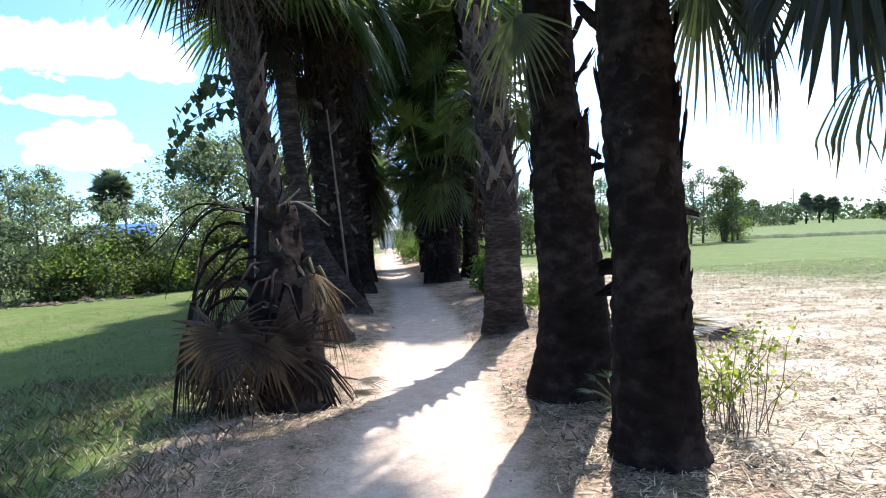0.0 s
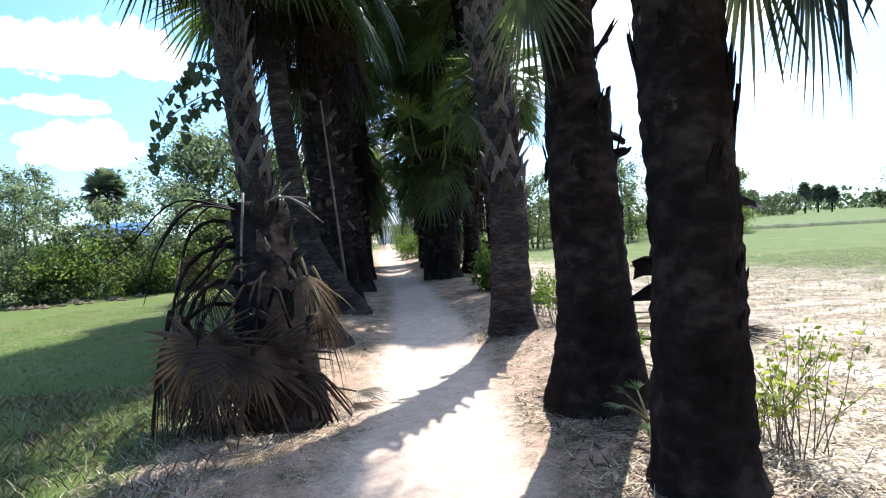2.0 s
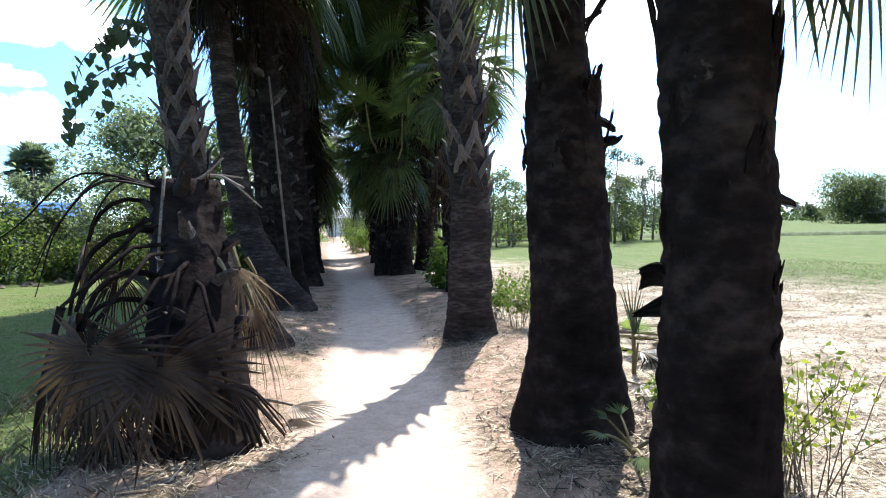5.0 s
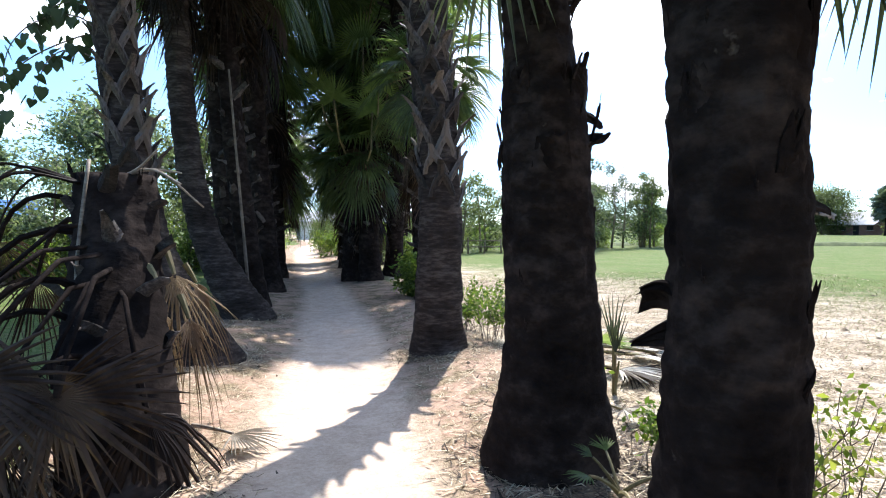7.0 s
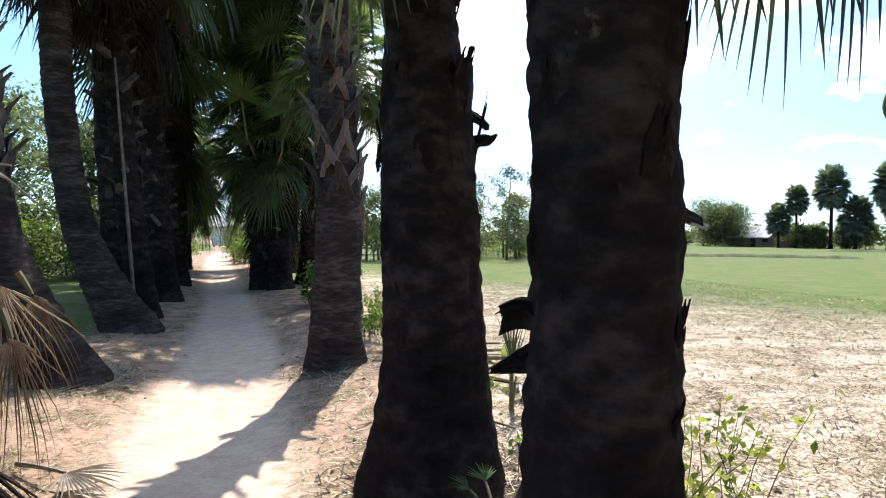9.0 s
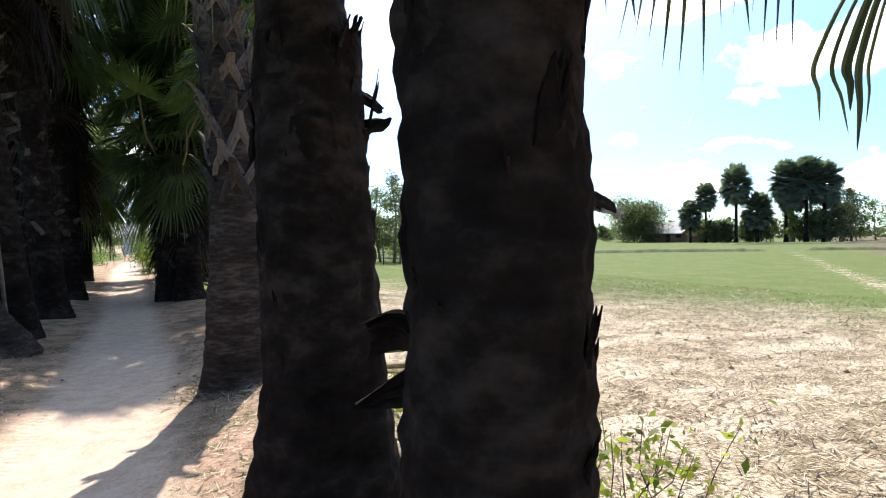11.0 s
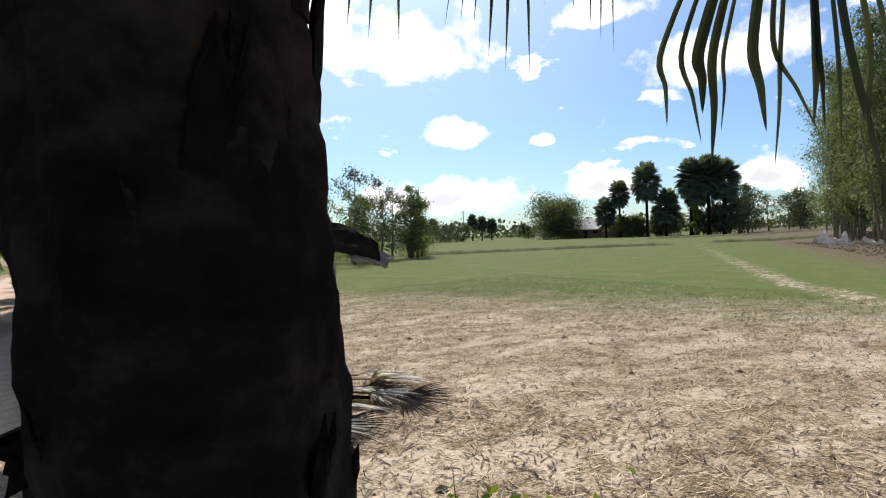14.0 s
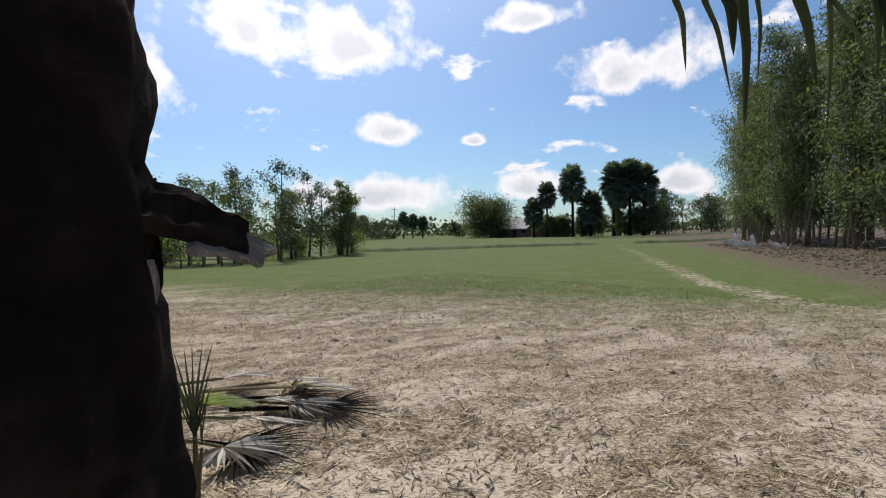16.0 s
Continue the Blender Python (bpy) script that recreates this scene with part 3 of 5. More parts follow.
def crown(palm, x, y, z, n, rnd, low=-35, high=80, scale=1.0, pale=0.15):
    keys = sorted(GREEN)
    for k in range(n):
        e = low + (high - low) * ((k + rnd.random()) / n)
        az = k * 137.5 + rnd.uniform(-25, 25)
        if rnd.random() < pale and e > 0:
            key = min(PALE, key=lambda q: abs(q - e))
            me = PALE[key][0]
        else:
            key = min(keys, key=lambda q: abs(q - e))
            me = rnd.choice(GREEN[key])
        s = scale * rnd.uniform(0.85, 1.12)
        m = pose(x, y, z + 0.25 * (e - low) / (high - low), rnd.uniform(-18, 18), (key - e) * 0.6, az) @ Matrix.Scale(s, 4)
        part("leaf", me, palm, m=m)


def skirt(palm, axis, z0, z1, n, rnd, scale=1.0):
    """Dead leaves that hang against the trunk."""
    for k in range(n):
        z = z0 + (z1 - z0) * (k + rnd.random()) / n
        x, y, r = spline(axis, z)
        az = k * 137.5 + rnd.uniform(-30, 30)
        key = rnd.choice(list(DEAD))
        m = pose(x, y, z, rnd.uniform(-15, 15), rnd.uniform(-8, 8), az) @ Matrix.Translation((r * 0.7, 0, 0)) @ Matrix.Scale(scale * rnd.uniform(0.8, 1.1), 4)
        part("dead_leaf", rnd.choice(DEAD[key]), palm, m=m)


def boots(palm, axis, z0, z1, n, rnd, scale=1.0, up=50, kinds=None):
    """Old leaf bases left on the trunk, in crossing spirals."""
    for k in range(n):
        z = z0 + (z1 - z0) * (k + 0.5) / n
        x, y, r = spline(axis, z)
        az = k * 137.5 + rnd.uniform(-14, 14)
        m = pose(x, y, z, 0, 0, az) @ Matrix.Translation((r * 0.9, 0, 0)) @ pose(0, 0, 0, 0, -up + rnd.uniform(-14, 14), 0) @ pose(0, 0, 0, 180 + rnd.uniform(-20, 20), 0, (28 if k % 2 else -28) + rnd.uniform(-14, 14)) @ Matrix.Scale(scale * rnd.uniform(0.7, 1.25), 4)
        part("boot", rnd.choice(kinds or BOOTS), palm, m=m)


def clasps(palm, axis, z0, z1, n, rnd):
    """Split leaf bases that clasp the trunk in crossing spirals."""
    for k in range(n):
        z = z0 + (z1 - z0) * (k + 0.5) / n
        x, y, r = spline(axis, z)
        m = pose(x, y, z, rnd.uniform(-4, 4), rnd.uniform(-4, 4), k * 137.5 + rnd.uniform(-9, 9)) @ Matrix.Diagonal((r / 0.2, r / 0.2, rnd.uniform(0.85, 1.2), 1))
        part("boot", rnd.choice(CLASP), palm, m=m)


def palm(axis, top, label, material=BARK, seed=0, boot=None, dead=None, leaves=24, low=-35, step=0.05, sides=40, rough=0.02, ring=0.012, scale=1.0, pale=0.15):
    """axis rows (z, x, y, radius) in the world; the thing stands at its base."""
    bx, by = axis[0][1], axis[0][2]
    gz = z_at(bx, by)
    ax = [(z, x - bx, y - by, r) for z, x, y, r in axis]
    t = thing("palm_tree", (bx, by, gz), label, "palm tree", "fan palms along the path")
    rnd = random.Random(seed)
    part("trunk", trunk_mesh("trunk", ax, top, material, step, sides, rough, ring, seed), t)
    for b in boot or ():
        boots(t, ax, *b[:3], rnd, *b[3:])
    if dead:
        skirt(t, ax, *dead[:3], rnd, *dead[3:])
    x, y, r = spline(ax, top)
    if leaves:
        crown(t, x, y, top - 0.15, leaves, rnd, low, 80, scale, pale)
    return t, ax, rnd


# the two thick trunks beside the path
T1_AXIS = [(0, 1.22, 3.06, 0.30), (0.12, 1.20, 3.04, 0.268), (0.4, 1.185, 3.02, 0.245), (0.8, 1.165, 2.97, 0.224), (1.2, 1.15, 2.94, 0.208), (2.4, 1.11, 2.945, 0.198), (3.4, 1.09, 2.95, 0.195), (5.5, 1.05, 2.95, 0.19)]
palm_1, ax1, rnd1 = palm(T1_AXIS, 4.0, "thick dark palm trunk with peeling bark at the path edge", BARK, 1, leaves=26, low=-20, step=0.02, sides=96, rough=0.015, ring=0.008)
T2_AXIS = [(0, 1.07, 4.44, 0.41), (0.25, 1.075, 4.43, 0.35), (0.5, 1.075, 4.42, 0.30), (0.8, 1.07, 4.42, 0.276), (1.4, 1.04, 4.43, 0.256), (2.05, 1.02, 4.44, 0.236), (2.2, 0.995, 4.45, 0.205), (3.4, 0.95, 4.46, 0.195), (7.5, 0.8, 4.5, 0.18)]
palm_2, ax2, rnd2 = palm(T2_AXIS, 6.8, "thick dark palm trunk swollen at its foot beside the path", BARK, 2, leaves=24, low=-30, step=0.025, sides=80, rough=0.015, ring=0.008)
T3_AXIS = [(0, 0.88, 7.48, 0.33), (0.2, 0.88, 7.47, 0.29), (0.4, 0.88, 7.46, 0.274), (1.2, 0.90, 7.47, 0.240), (1.7, 0.90, 7.49, 0.226), (2.6, 0.85, 7.52, 0.215), (4.0, 0.70, 7.6, 0.21), (6.5, 0.35, 7.7, 0.2), (8.0, 0.15, 7.75, 0.19)]
palm_3, ax3, rnd3 = palm(T3_AXIS, 7.0, "palm trunk clad in crossing old leaf bases", BARK_GREY, 3, leaves=24, low=8, scale=0.95, step=0.05, sides=40, ring=0.01)
clasps(palm_3, ax3, 1.55, 6.8, 106, rnd3)

# left row: broken stump with dead leaves, two leaning palms, then darker ones
L1_AXIS = [(0, -1.3, 4.55, 0.28), (0.5, -1.43, 4.85, 0.255), (1.0, -1.58, 5.25, 0.23), (1.6, -1.71, 5.6, 0.215)]
L2_AXIS = [(0, -1.51, 7.35, 0.36), (0.5, -1.81, 7.46, 0.281), (1.17, -2.18, 7.68, 0.242), (2.07, -2.39, 7.85, 0.208), (3.42, -2.57, 7.97, 0.202), (5.0, -2.73, 8.02, 0.202), (8.26, -2.91, 8.08, 0.191)]
palm_l2, axl2, rndl2 = palm(L2_AXIS, 6.6, "leaning palm with spiky old leaf bases and curved foot", BARK_GREY, 12, dead=(5.6, 6.5, 8), leaves=20, low=-25, scale=1.5, ring=0.016)
clasps(palm_l2, axl2, 1.8, 6.4, 88, rndl2)
L3_AXIS = [(0, -1.59, 10.21, 0.407), (0.6, -1.96, 10.38, 0.305), (1.4, -2.36, 10.66, 0.226), (2.53, -2.61, 10.88, 0.203), (3.88, -2.75, 11.0, 0.198), (8.29, -2.92, 11.11, 0.192)]
palm_l3, axl3, rndl3 = palm(L3_AXIS, 6.8, "slender leaning palm with ringed grey bark", BARK_GREY, 13, dead=(5.6, 6.7, 8), leaves=18, low=-25, scale=1.5, ring=0.016)
ROW = [
    # x, y, radius, top, lean x, seed
    (-1.7, 11.6, 0.2, 7.4, -0.5, 21), (-2.2, 12.4, 0.24, 7.0, -0.3, 22), (-1.75, 13.8, 0.24, 7.6, -0.35, 23), (-2.6, 15.2, 0.25, 6.2, 0.0, 24),
    (-2.05, 17.2, 0.25, 7.2, -0.1, 25), (-2.5, 19.6, 0.25, 7.0, 0.1, 26), (-3.1, 22.2, 0.24, 4.8, 0.2, 27),
    (0.45, 16.2, 0.27, 6.4, -0.1, 31), (0.1, 18.2, 0.26, 8.8, -0.2, 32), (-0.15, 20.8, 0.25, 8.4, 0.0, 33), (1.15, 17.6, 0.25, 6.6, 0.2, 34), (1.6, 20.2, 0.25, 8.6, 0.0, 35), (0.9, 23.0, 0.25, 8.8, 0.0, 36),
]
for x, y, r, top, lean, seed in ROW:
    axis = [(0, x, y, r * 1.35), (0.4, x + lean * 0.12, y, r * 1.08), (1.5, x + lean * 0.4, y + 0.03, r), (3.5, x + lean * 0.8, y + 0.05, r * 0.92), (top + 1, x + lean, y + 0.05, r * 0.9)]
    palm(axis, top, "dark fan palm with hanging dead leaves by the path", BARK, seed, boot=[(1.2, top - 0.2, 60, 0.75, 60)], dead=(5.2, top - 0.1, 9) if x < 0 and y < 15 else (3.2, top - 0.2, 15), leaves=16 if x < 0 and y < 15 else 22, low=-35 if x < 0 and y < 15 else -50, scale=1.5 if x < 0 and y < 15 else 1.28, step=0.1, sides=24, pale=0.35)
palm([(0, 1.35, 11.9, 0.24), (0.5, 1.35, 11.9, 0.2), (2, 1.38, 11.9, 0.18), (5.4, 1.46, 11.9, 0.17)], 4.3, "young fan palm with pale green leaves", BARK, 44, boot=[(0.8, 4.2, 30, 0.8, 50)], dead=(2.4, 3.6, 6, 0.8), leaves=28, low=-45, step=0.1, sides=20, scale=0.8, pale=0.3)
# palm added behind the leaf-clad trunk; its leaning crown is there to shade the path
palm([(0, 1.72, 14.9, 0.3), (0.5, 1.68, 14.9, 0.24), (2, 1.58, 14.85, 0.22), (4.5, 1.3, 14.7, 0.21), (8.6, 0.8, 14.6, 0.2)], 7.4, "added fan palm whose high crown shades the path", BARK, 48, boot=[(1, 7.2, 44, 0.8, 50)], dead=(6.4, 7.2, 6), leaves=30, low=-12, step=0.1, sides=20, scale=1.4, pale=0.35)
# two lower palms whose crowns close the far end of the row
for x, y, top, seed in ((-2.9, 24.6, 3.9, 45), (-0.3, 25.6, 4.2, 46), (-3.4, 27.5, 4.6, 47)):
    palm([(0, x, y, 0.3), (0.5, x, y, 0.25), (2, x, y, 0.23), (top + 1, x, y, 0.2)], top, "low fan palm with dead and green leaves by the path", BARK, seed, boot=[(1, top - 0.2, 20, 0.9, 50)], dead=(2.4, top - 0.2, 14), leaves=30, low=-65, step=0.15, sides=20, scale=1.35, pale=0.3)
# unseen palms added behind the start of the walk to block light
for x, y, top, seed in ((-1.9, -0.6, 5.6, 51), (1.7, -1.6, 5.4, 52), (-1.6, -3.4, 5.8, 53), (1.5, -4.6, 5.6, 54), (-2.0, -6.5, 5.6, 55)):
    palm([(0, x, y, 0.3), (0.5, x, y, 0.25), (2, x, y, 0.22), (top + 1, x, y, 0.2)], top, "unseen fan palm added to block light by the path", BARK, seed, boot=[(2, top - 0.3, 24, 0.9, 50)], dead=(4.3, top - 0.2, 12), leaves=28, low=-40, step=0.15, sides=20, scale=1.15)
# younger palm with its green crown low over the path
T4_AXIS = [(0, 0.13, 16.7, 0.46), (0.5, 0.13, 16.7, 0.4), (1.5, 0.14, 16.7, 0.37), (3.0, 0.18, 16.7, 0.36), (5.5, 0.18, 16.7, 0.33)]
palm_4, ax4, rnd4 = palm(T4_AXIS, 4.9, "stout fan palm with a low full green crown", BARK, 41, boot=[(0.5, 3.0, 40, 1.1, 55)], dead=(1.9, 2.8, 12, 0.9), leaves=30, low=-30, step=0.08, sides=28, scale=1.15, pale=0.35)
crown(palm_4, 0.05, 0, 3.2, 22, rnd4, -55, 30, 1.05, 0.1)

# leaves turned to the camera; the pale ones stand for lit fans by colour
for k in range(9):
    m4 = pose(0.05, -0.25, 2.9 + 0.28 * k, rnd4.uniform(-15, 15), 0, 235 + 9 * k + rnd4.uniform(-25, 25)) @ Matrix.Scale(1.1, 4)
    part("leaf", PALE[(10, 40, 10)[k % 3]][0] if k % 2 else GREEN[20][k % 2], palm_4, m=m4)


# upright fans coloured as if the sun came through them
UPRIGHT = [fan_leaf("leaf", 80 - 14 * k, LEAF_BACKLIT, 0.62, 0.75, 118, 36, 0.06, 0.1, seed=130 + k, limp=0.12, split=0.5) for k in range(2)]
for dx, dy, dz, az, s in ((0.12, -2.0, 4.45, 268, 1.45), (0.62, -1.8, 4.1, 290, 1.15), (-0.45, -1.8, 3.5, 255, 1.15), (0.30, -1.9, 3.2, 278, 1.15), (-0.75, -1.6, 3.9, 240, 1.0), (0.45, -2.0, 3.8, 280, 1.1)):
    part("leaf", UPRIGHT[int(dz * 10) % 2], palm_4, "upright leaf with backlit brightness in its colour", pose(dx, dy, dz, 0, 0, az) @ Matrix.Scale(s, 4))
    v_, f_ = tube([(0.08, 0, dz - 0.9), (dx * 0.6, dy * 0.6, dz - 0.35), (dx, dy, dz)], [0.03, 0.026, 0.022], 6)
    part("leaf_stalk", mesh_of("leaf_stalk", v_, f_, PETIOLE, True), palm_4)


# ---- trees, bushes ----
def tree(x, y, h, w, label, material=TREE_LEAF, seed=0, trunk_h=0.35, leaf=0.16, n=240, per=16, trunks=1, long=2.2, hang=0.2, group="", name="tree", puff=None, bark=TWIG, slim=1.0):
    """Tapered trunk or trunks with limbs; the crown is many leaves round uneven clumps."""
    rnd = random.Random(seed)
    z0 = z_at(x, y)
    t = thing(name, (x, y, z0), label, "bush" if name == "bush" else "tree", group)
    V, F, ends = [], [], []

    def bar(pts, rad, sides=6):
        a, b = tube(pts, rad, sides)
        o = len(V)
        V.extend(a)
        F.extend(tuple(i + o for i in f) for f in b)

    for k in range(trunks):
        bx, by = (rnd.uniform(-w, w) * 0.35, rnd.uniform(-w, w) * 0.35) if trunks > 1 else (0, 0)
        hh = h * rnd.uniform(0.8, 1.0)
        tip = Vector((bx * 1.3 + rnd.uniform(-0.1, 0.1) * w, by * 1.3 + rnd.uniform(-0.1, 0.1) * w, hh * 0.93))
        base = Vector((bx, by, -0.1))
        mid = (base + tip) / 2 + Vector((rnd.uniform(-0.05, 0.05) * h, rnd.uniform(-0.05, 0.05) * h, 0))
        r = (0.018 * h / (1 + 0.35 * (trunks - 1)) + 0.008) * slim
        line = [base, base.lerp(mid, 0.6), mid, mid.lerp(tip, 0.5), tip]
        bar(line, [r * 1.3, r, r * 0.8, r * 0.5, r * 0.15])
        limbs = max(5, int(n / 14 / trunks))
        for q in range(limbs):
            u = trunk_h + (1 - trunk_h) * (q + rnd.random()) / limbs
            s = base.lerp(mid, min(1, u * 2)) if u < 0.5 else mid.lerp(tip, u * 2 - 1)
            az = q * 2.4 + rnd.uniform(-0.5, 0.5)
            prof = math.sin(math.pi * min(1, 0.18 + 0.82 * (u - trunk_h) / (1 - trunk_h + 1e-6))) ** 0.6
            L = w * 0.5 * prof * rnd.uniform(0.55, 1.15) / (1 if trunks == 1 else 1.4)
            e = s + Vector((math.cos(az) * L, math.sin(az) * L, L * rnd.uniform(0.1, 0.7)))
            bar([s, s.lerp(e, 0.5) + Vector((0, 0, L * 0.08)), e], [r * 0.35, r * 0.25, r * 0.08], 4)
            for _ in range(max(2, int(n / limbs / trunks))):
                f = rnd.uniform(0.35, 1.08)
                ends.append(s.lerp(e, f) + Vector((rnd.gauss(0, 1), rnd.gauss(0, 1), rnd.gauss(0, 0.7))) * (0.16 * L + 0.05 * w * 0.5))
    part("trunk", mesh_of("trunk", V, F, bark, True), t)
    part("crown", leaf_cloud("crown", [tuple(e) for e in ends], per, puff or (0.035 * w + 0.06), leaf, material, seed, long, hang), t)
    return t


rnd = random.Random(77)
# hedge and trees past the lawn on the left
HEDGE = [(-17.5, 14.5, 4.3, 3.6), (-15.5, 16.2, 3.4, 3.0), (-13.6, 16.6, 3.0, 2.8), (-12.2, 17.6, 3.8, 2.6), (-10.6, 18.2, 2.2, 2.6), (-9.0, 18.6, 3.6, 2.6), (-7.8, 19.2, 3.0, 2.2), (-6.8, 20.0, 2.6, 2.4), (-19.5, 12.5, 4.6, 3.8), (-22, 11, 4.0, 4.0), (-5.8, 21.5, 2.4, 2.2), (-5.0, 24.5, 2.0, 2.2)]
for k, (x, y, h, w) in enumerate(HEDGE):
    tree(x, y, h, w, "bushy green shrub at the edge of the lawn", (TREE_LEAF if k in (4, 6, 7, 10, 11) else TREE_LEAF_GREY_HAZE), 100 + k, 0.06, 0.13, 330, 16, 4, group="hedge", name="bush")
for k in range(16):
    u = k / 15
    x, y = -22 + 17.5 * u, 10.6 + 10.2 * u + rnd.uniform(-0.4, 0.6)
    tree(x, y, rnd.uniform(0.9, 1.9), 2.3, "low leafy bush along the lawn edge", ((TREE_LEAF_GREY_HAZE, TREE_LEAF)[k % 2] if k < 10 else (BUSH_LEAF, TREE_LEAF)[k % 2]), 170 + k, 0.03, 0.11, 260, 15, 5, group="lawn edge bushes", name="bush")
tree(-9.0, 24.8, 6.3, 4.8, "broad grey-green tree behind the hedge", TREE_LEAF_GREY_HAZE, 140, 0.3, 0.2, 520, 18, 1)
tree(-6.6, 28.5, 6.6, 5.0, "broad green tree behind the hedge", TREE_LEAF, 141, 0.3, 0.2, 480, 18, 1)
for k, (x, y, h, w) in enumerate([(-30, 27, 8.5, 4), (-26.5, 26.5, 6.2, 4), (-34, 24, 7.5, 5), (-21, 25, 4.6, 4.2), (-18, 27, 6.5, 3.0)]):
    tree(x, y, h, w, "grey-green tree in the far hedge", TREE_LEAF_GREY_HAZE, 150 + k, 0.15, 0.18, 360, 16, 3, group="far hedge trees")


# palm leaf made paler and bluer: distance haze put into the colour
FAR_HAZE_GREEN = mat("hazy_far_palm_leaf", [(0.06, 0.085, 0.068), (0.11, 0.14, 0.11), (0.18, 0.215, 0.165)], 5, 0.5, 0.0, 4, (1, 1, 1), 0.4, object_random=0.4, spec=0.4)
FAR_LEAF = [fan_leaf("leaf", 0, FAR_HAZE_GREEN, 0.52, 0.5, 150, 26, 0.12, 0.25, seed=190 + k, limp=0.0, split=0.62, wide=0.6) for k in range(3)]


def far_palm(x, y, h, seed, size=3.0, group="far palms"):
    """A fan palm far off: slender trunk, round dense head of stiff leaves. h: the head's middle; size: its radius."""
    rnd = random.Random(seed)
    t = thing("palm_tree", (x, y, z_at(x, y)), "tall fan palm with a round dark head across the field", "palm tree", group)
    r = 0.09 * size
    V, F = tube([(0, 0, -0.2), (0.03, 0, h * 0.1), (0.1, 0.05, h * 0.6), (0.1, 0.1, h + 0.2)], [r * 1.6, r, r * 0.85, r * 0.8], 10)
    part("trunk", mesh_of("trunk", V, F, BARK, True), t)
    for k in range(80):
        e = math.degrees(math.asin(-0.9 + 1.88 * (k + 0.5) / 80))
        m = pose(0.1, 0.1, h + (-0.55 + 0.75 * k / 79) * size, 0, 0, k * 137.5) @ pose(0, 0, 0, 0, -e + rnd.uniform(-8, 8), 0) @ pose(0, 0, 0, rnd.uniform(-35, 35), 0, 0) @ Matrix.Scale(size * rnd.uniform(0.88, 1.04), 4)
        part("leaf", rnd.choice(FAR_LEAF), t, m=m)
    return t


far_palm(-23.6, 42.5, 5.6, 201, 1.75, "palms past the lawn")
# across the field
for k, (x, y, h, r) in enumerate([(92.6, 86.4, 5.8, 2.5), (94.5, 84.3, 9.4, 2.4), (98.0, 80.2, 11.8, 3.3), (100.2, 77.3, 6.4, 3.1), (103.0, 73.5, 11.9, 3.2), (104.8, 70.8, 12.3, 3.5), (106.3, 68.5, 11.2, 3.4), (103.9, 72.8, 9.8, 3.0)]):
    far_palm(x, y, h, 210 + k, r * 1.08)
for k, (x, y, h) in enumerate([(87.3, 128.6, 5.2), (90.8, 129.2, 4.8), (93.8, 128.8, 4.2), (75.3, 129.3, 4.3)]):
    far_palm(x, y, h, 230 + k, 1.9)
for k, (x, y, h, w) in enumerate([(13.2, 34.8, 6.4, 3.4), (15.8, 36.7, 5.2, 3.0), (17.8, 37.3, 5.8, 3.0), (19.6, 38.5, 5.6, 2.8), (21.7, 40.1, 5.4, 2.6), (10.8, 34.3, 5.6, 3.2), (8.1, 33.4, 5.0, 3.0), (6.1, 32.9, 4.6, 3.2), (4.2, 34.0, 4.4, 3.2)]):
    tree(x, y, h, w, "slim feathery tree on the field bank", (TREE_LEAF_DARK, TREE_LEAF)[k % 2 if k < 5 else 1], 240 + k, 0.12, 0.16, 330, 15, 3, hang=0.35, group="trees on the field bank")
for k, (x, y, h, w) in enumerate([(2.2, 30, 1.6, 2.0), (8.8, 36, 1.6, 3.0), (13.5, 38, 1.5, 3.5), (17, 39.2, 1.4, 3.0), (22.5, 42, 1.6, 2.5)]):
    tree(x, y, h, w, "low green bush under the bank trees", BUSH_LEAF, 260 + k, 0.05, 0.13, 220, 14, 4, group="bank bushes", name="bush")
for k, (x, y, h, w) in enumerate([(63, 118, 6.5, 10), (70, 118, 5.2, 8), (77, 122, 4.6, 7), (103, 122, 4.6, 6), (58, 116, 5.5, 8), (45, 112, 6.0, 9), (34, 110, 5.5, 9), (20, 108, 6.0, 10), (8, 105, 6, 10)]):
    tree(x, y, h, w, "distant rounded tree beyond the field", TREE_LEAF_DARK, 270 + k, 0.05, 0.42, 240, 12, 3, group="distant trees")
tree(89.4, 98.1, 10.2, 9.5, "large bushy bamboo clump beyond the field", TREE_LEAF, 290, 0.03, 0.5, 900, 20, 9, long=3, hang=0.4, puff=0.9)
for k, (x, y, h, w) in enumerate([(117.1, 73.5, 11.5, 9), (123.1, 71.6, 8.5, 9), (130.2, 67.7, 9, 10), (137.2, 64.8, 9.5, 10), (145.2, 61.9, 9, 11), (98.9, 87.3, 5, 8), (108.9, 85.4, 5, 8), (154.3, 60.0, 9, 12), (111.2, 67.4, 10, 8), (103.0, 79.3, 5.5, 6), (109.1, 72.4, 7, 7), (96.4, 83.3, 4.5, 5), (101.0, 79.3, 6.0, 5), (105.1, 72.9, 6.5, 5), (107.1, 69.4, 7.5, 6), (98.0, 82.3, 5, 4)]):
    tree(x, y, h, w, "leafy tree behind the far palms", (TREE_LEAF_DARK, TREE_LEAF)[k % 2], 300 + k, 0.08, 0.42, 300, 14, 3, group="far tree line")
tree(102.3, 71.3, 7.0, 2.4, "bright green climber on a far palm", BUSH_LEAF, 320, 0.05, 0.3, 160, 14, 2)

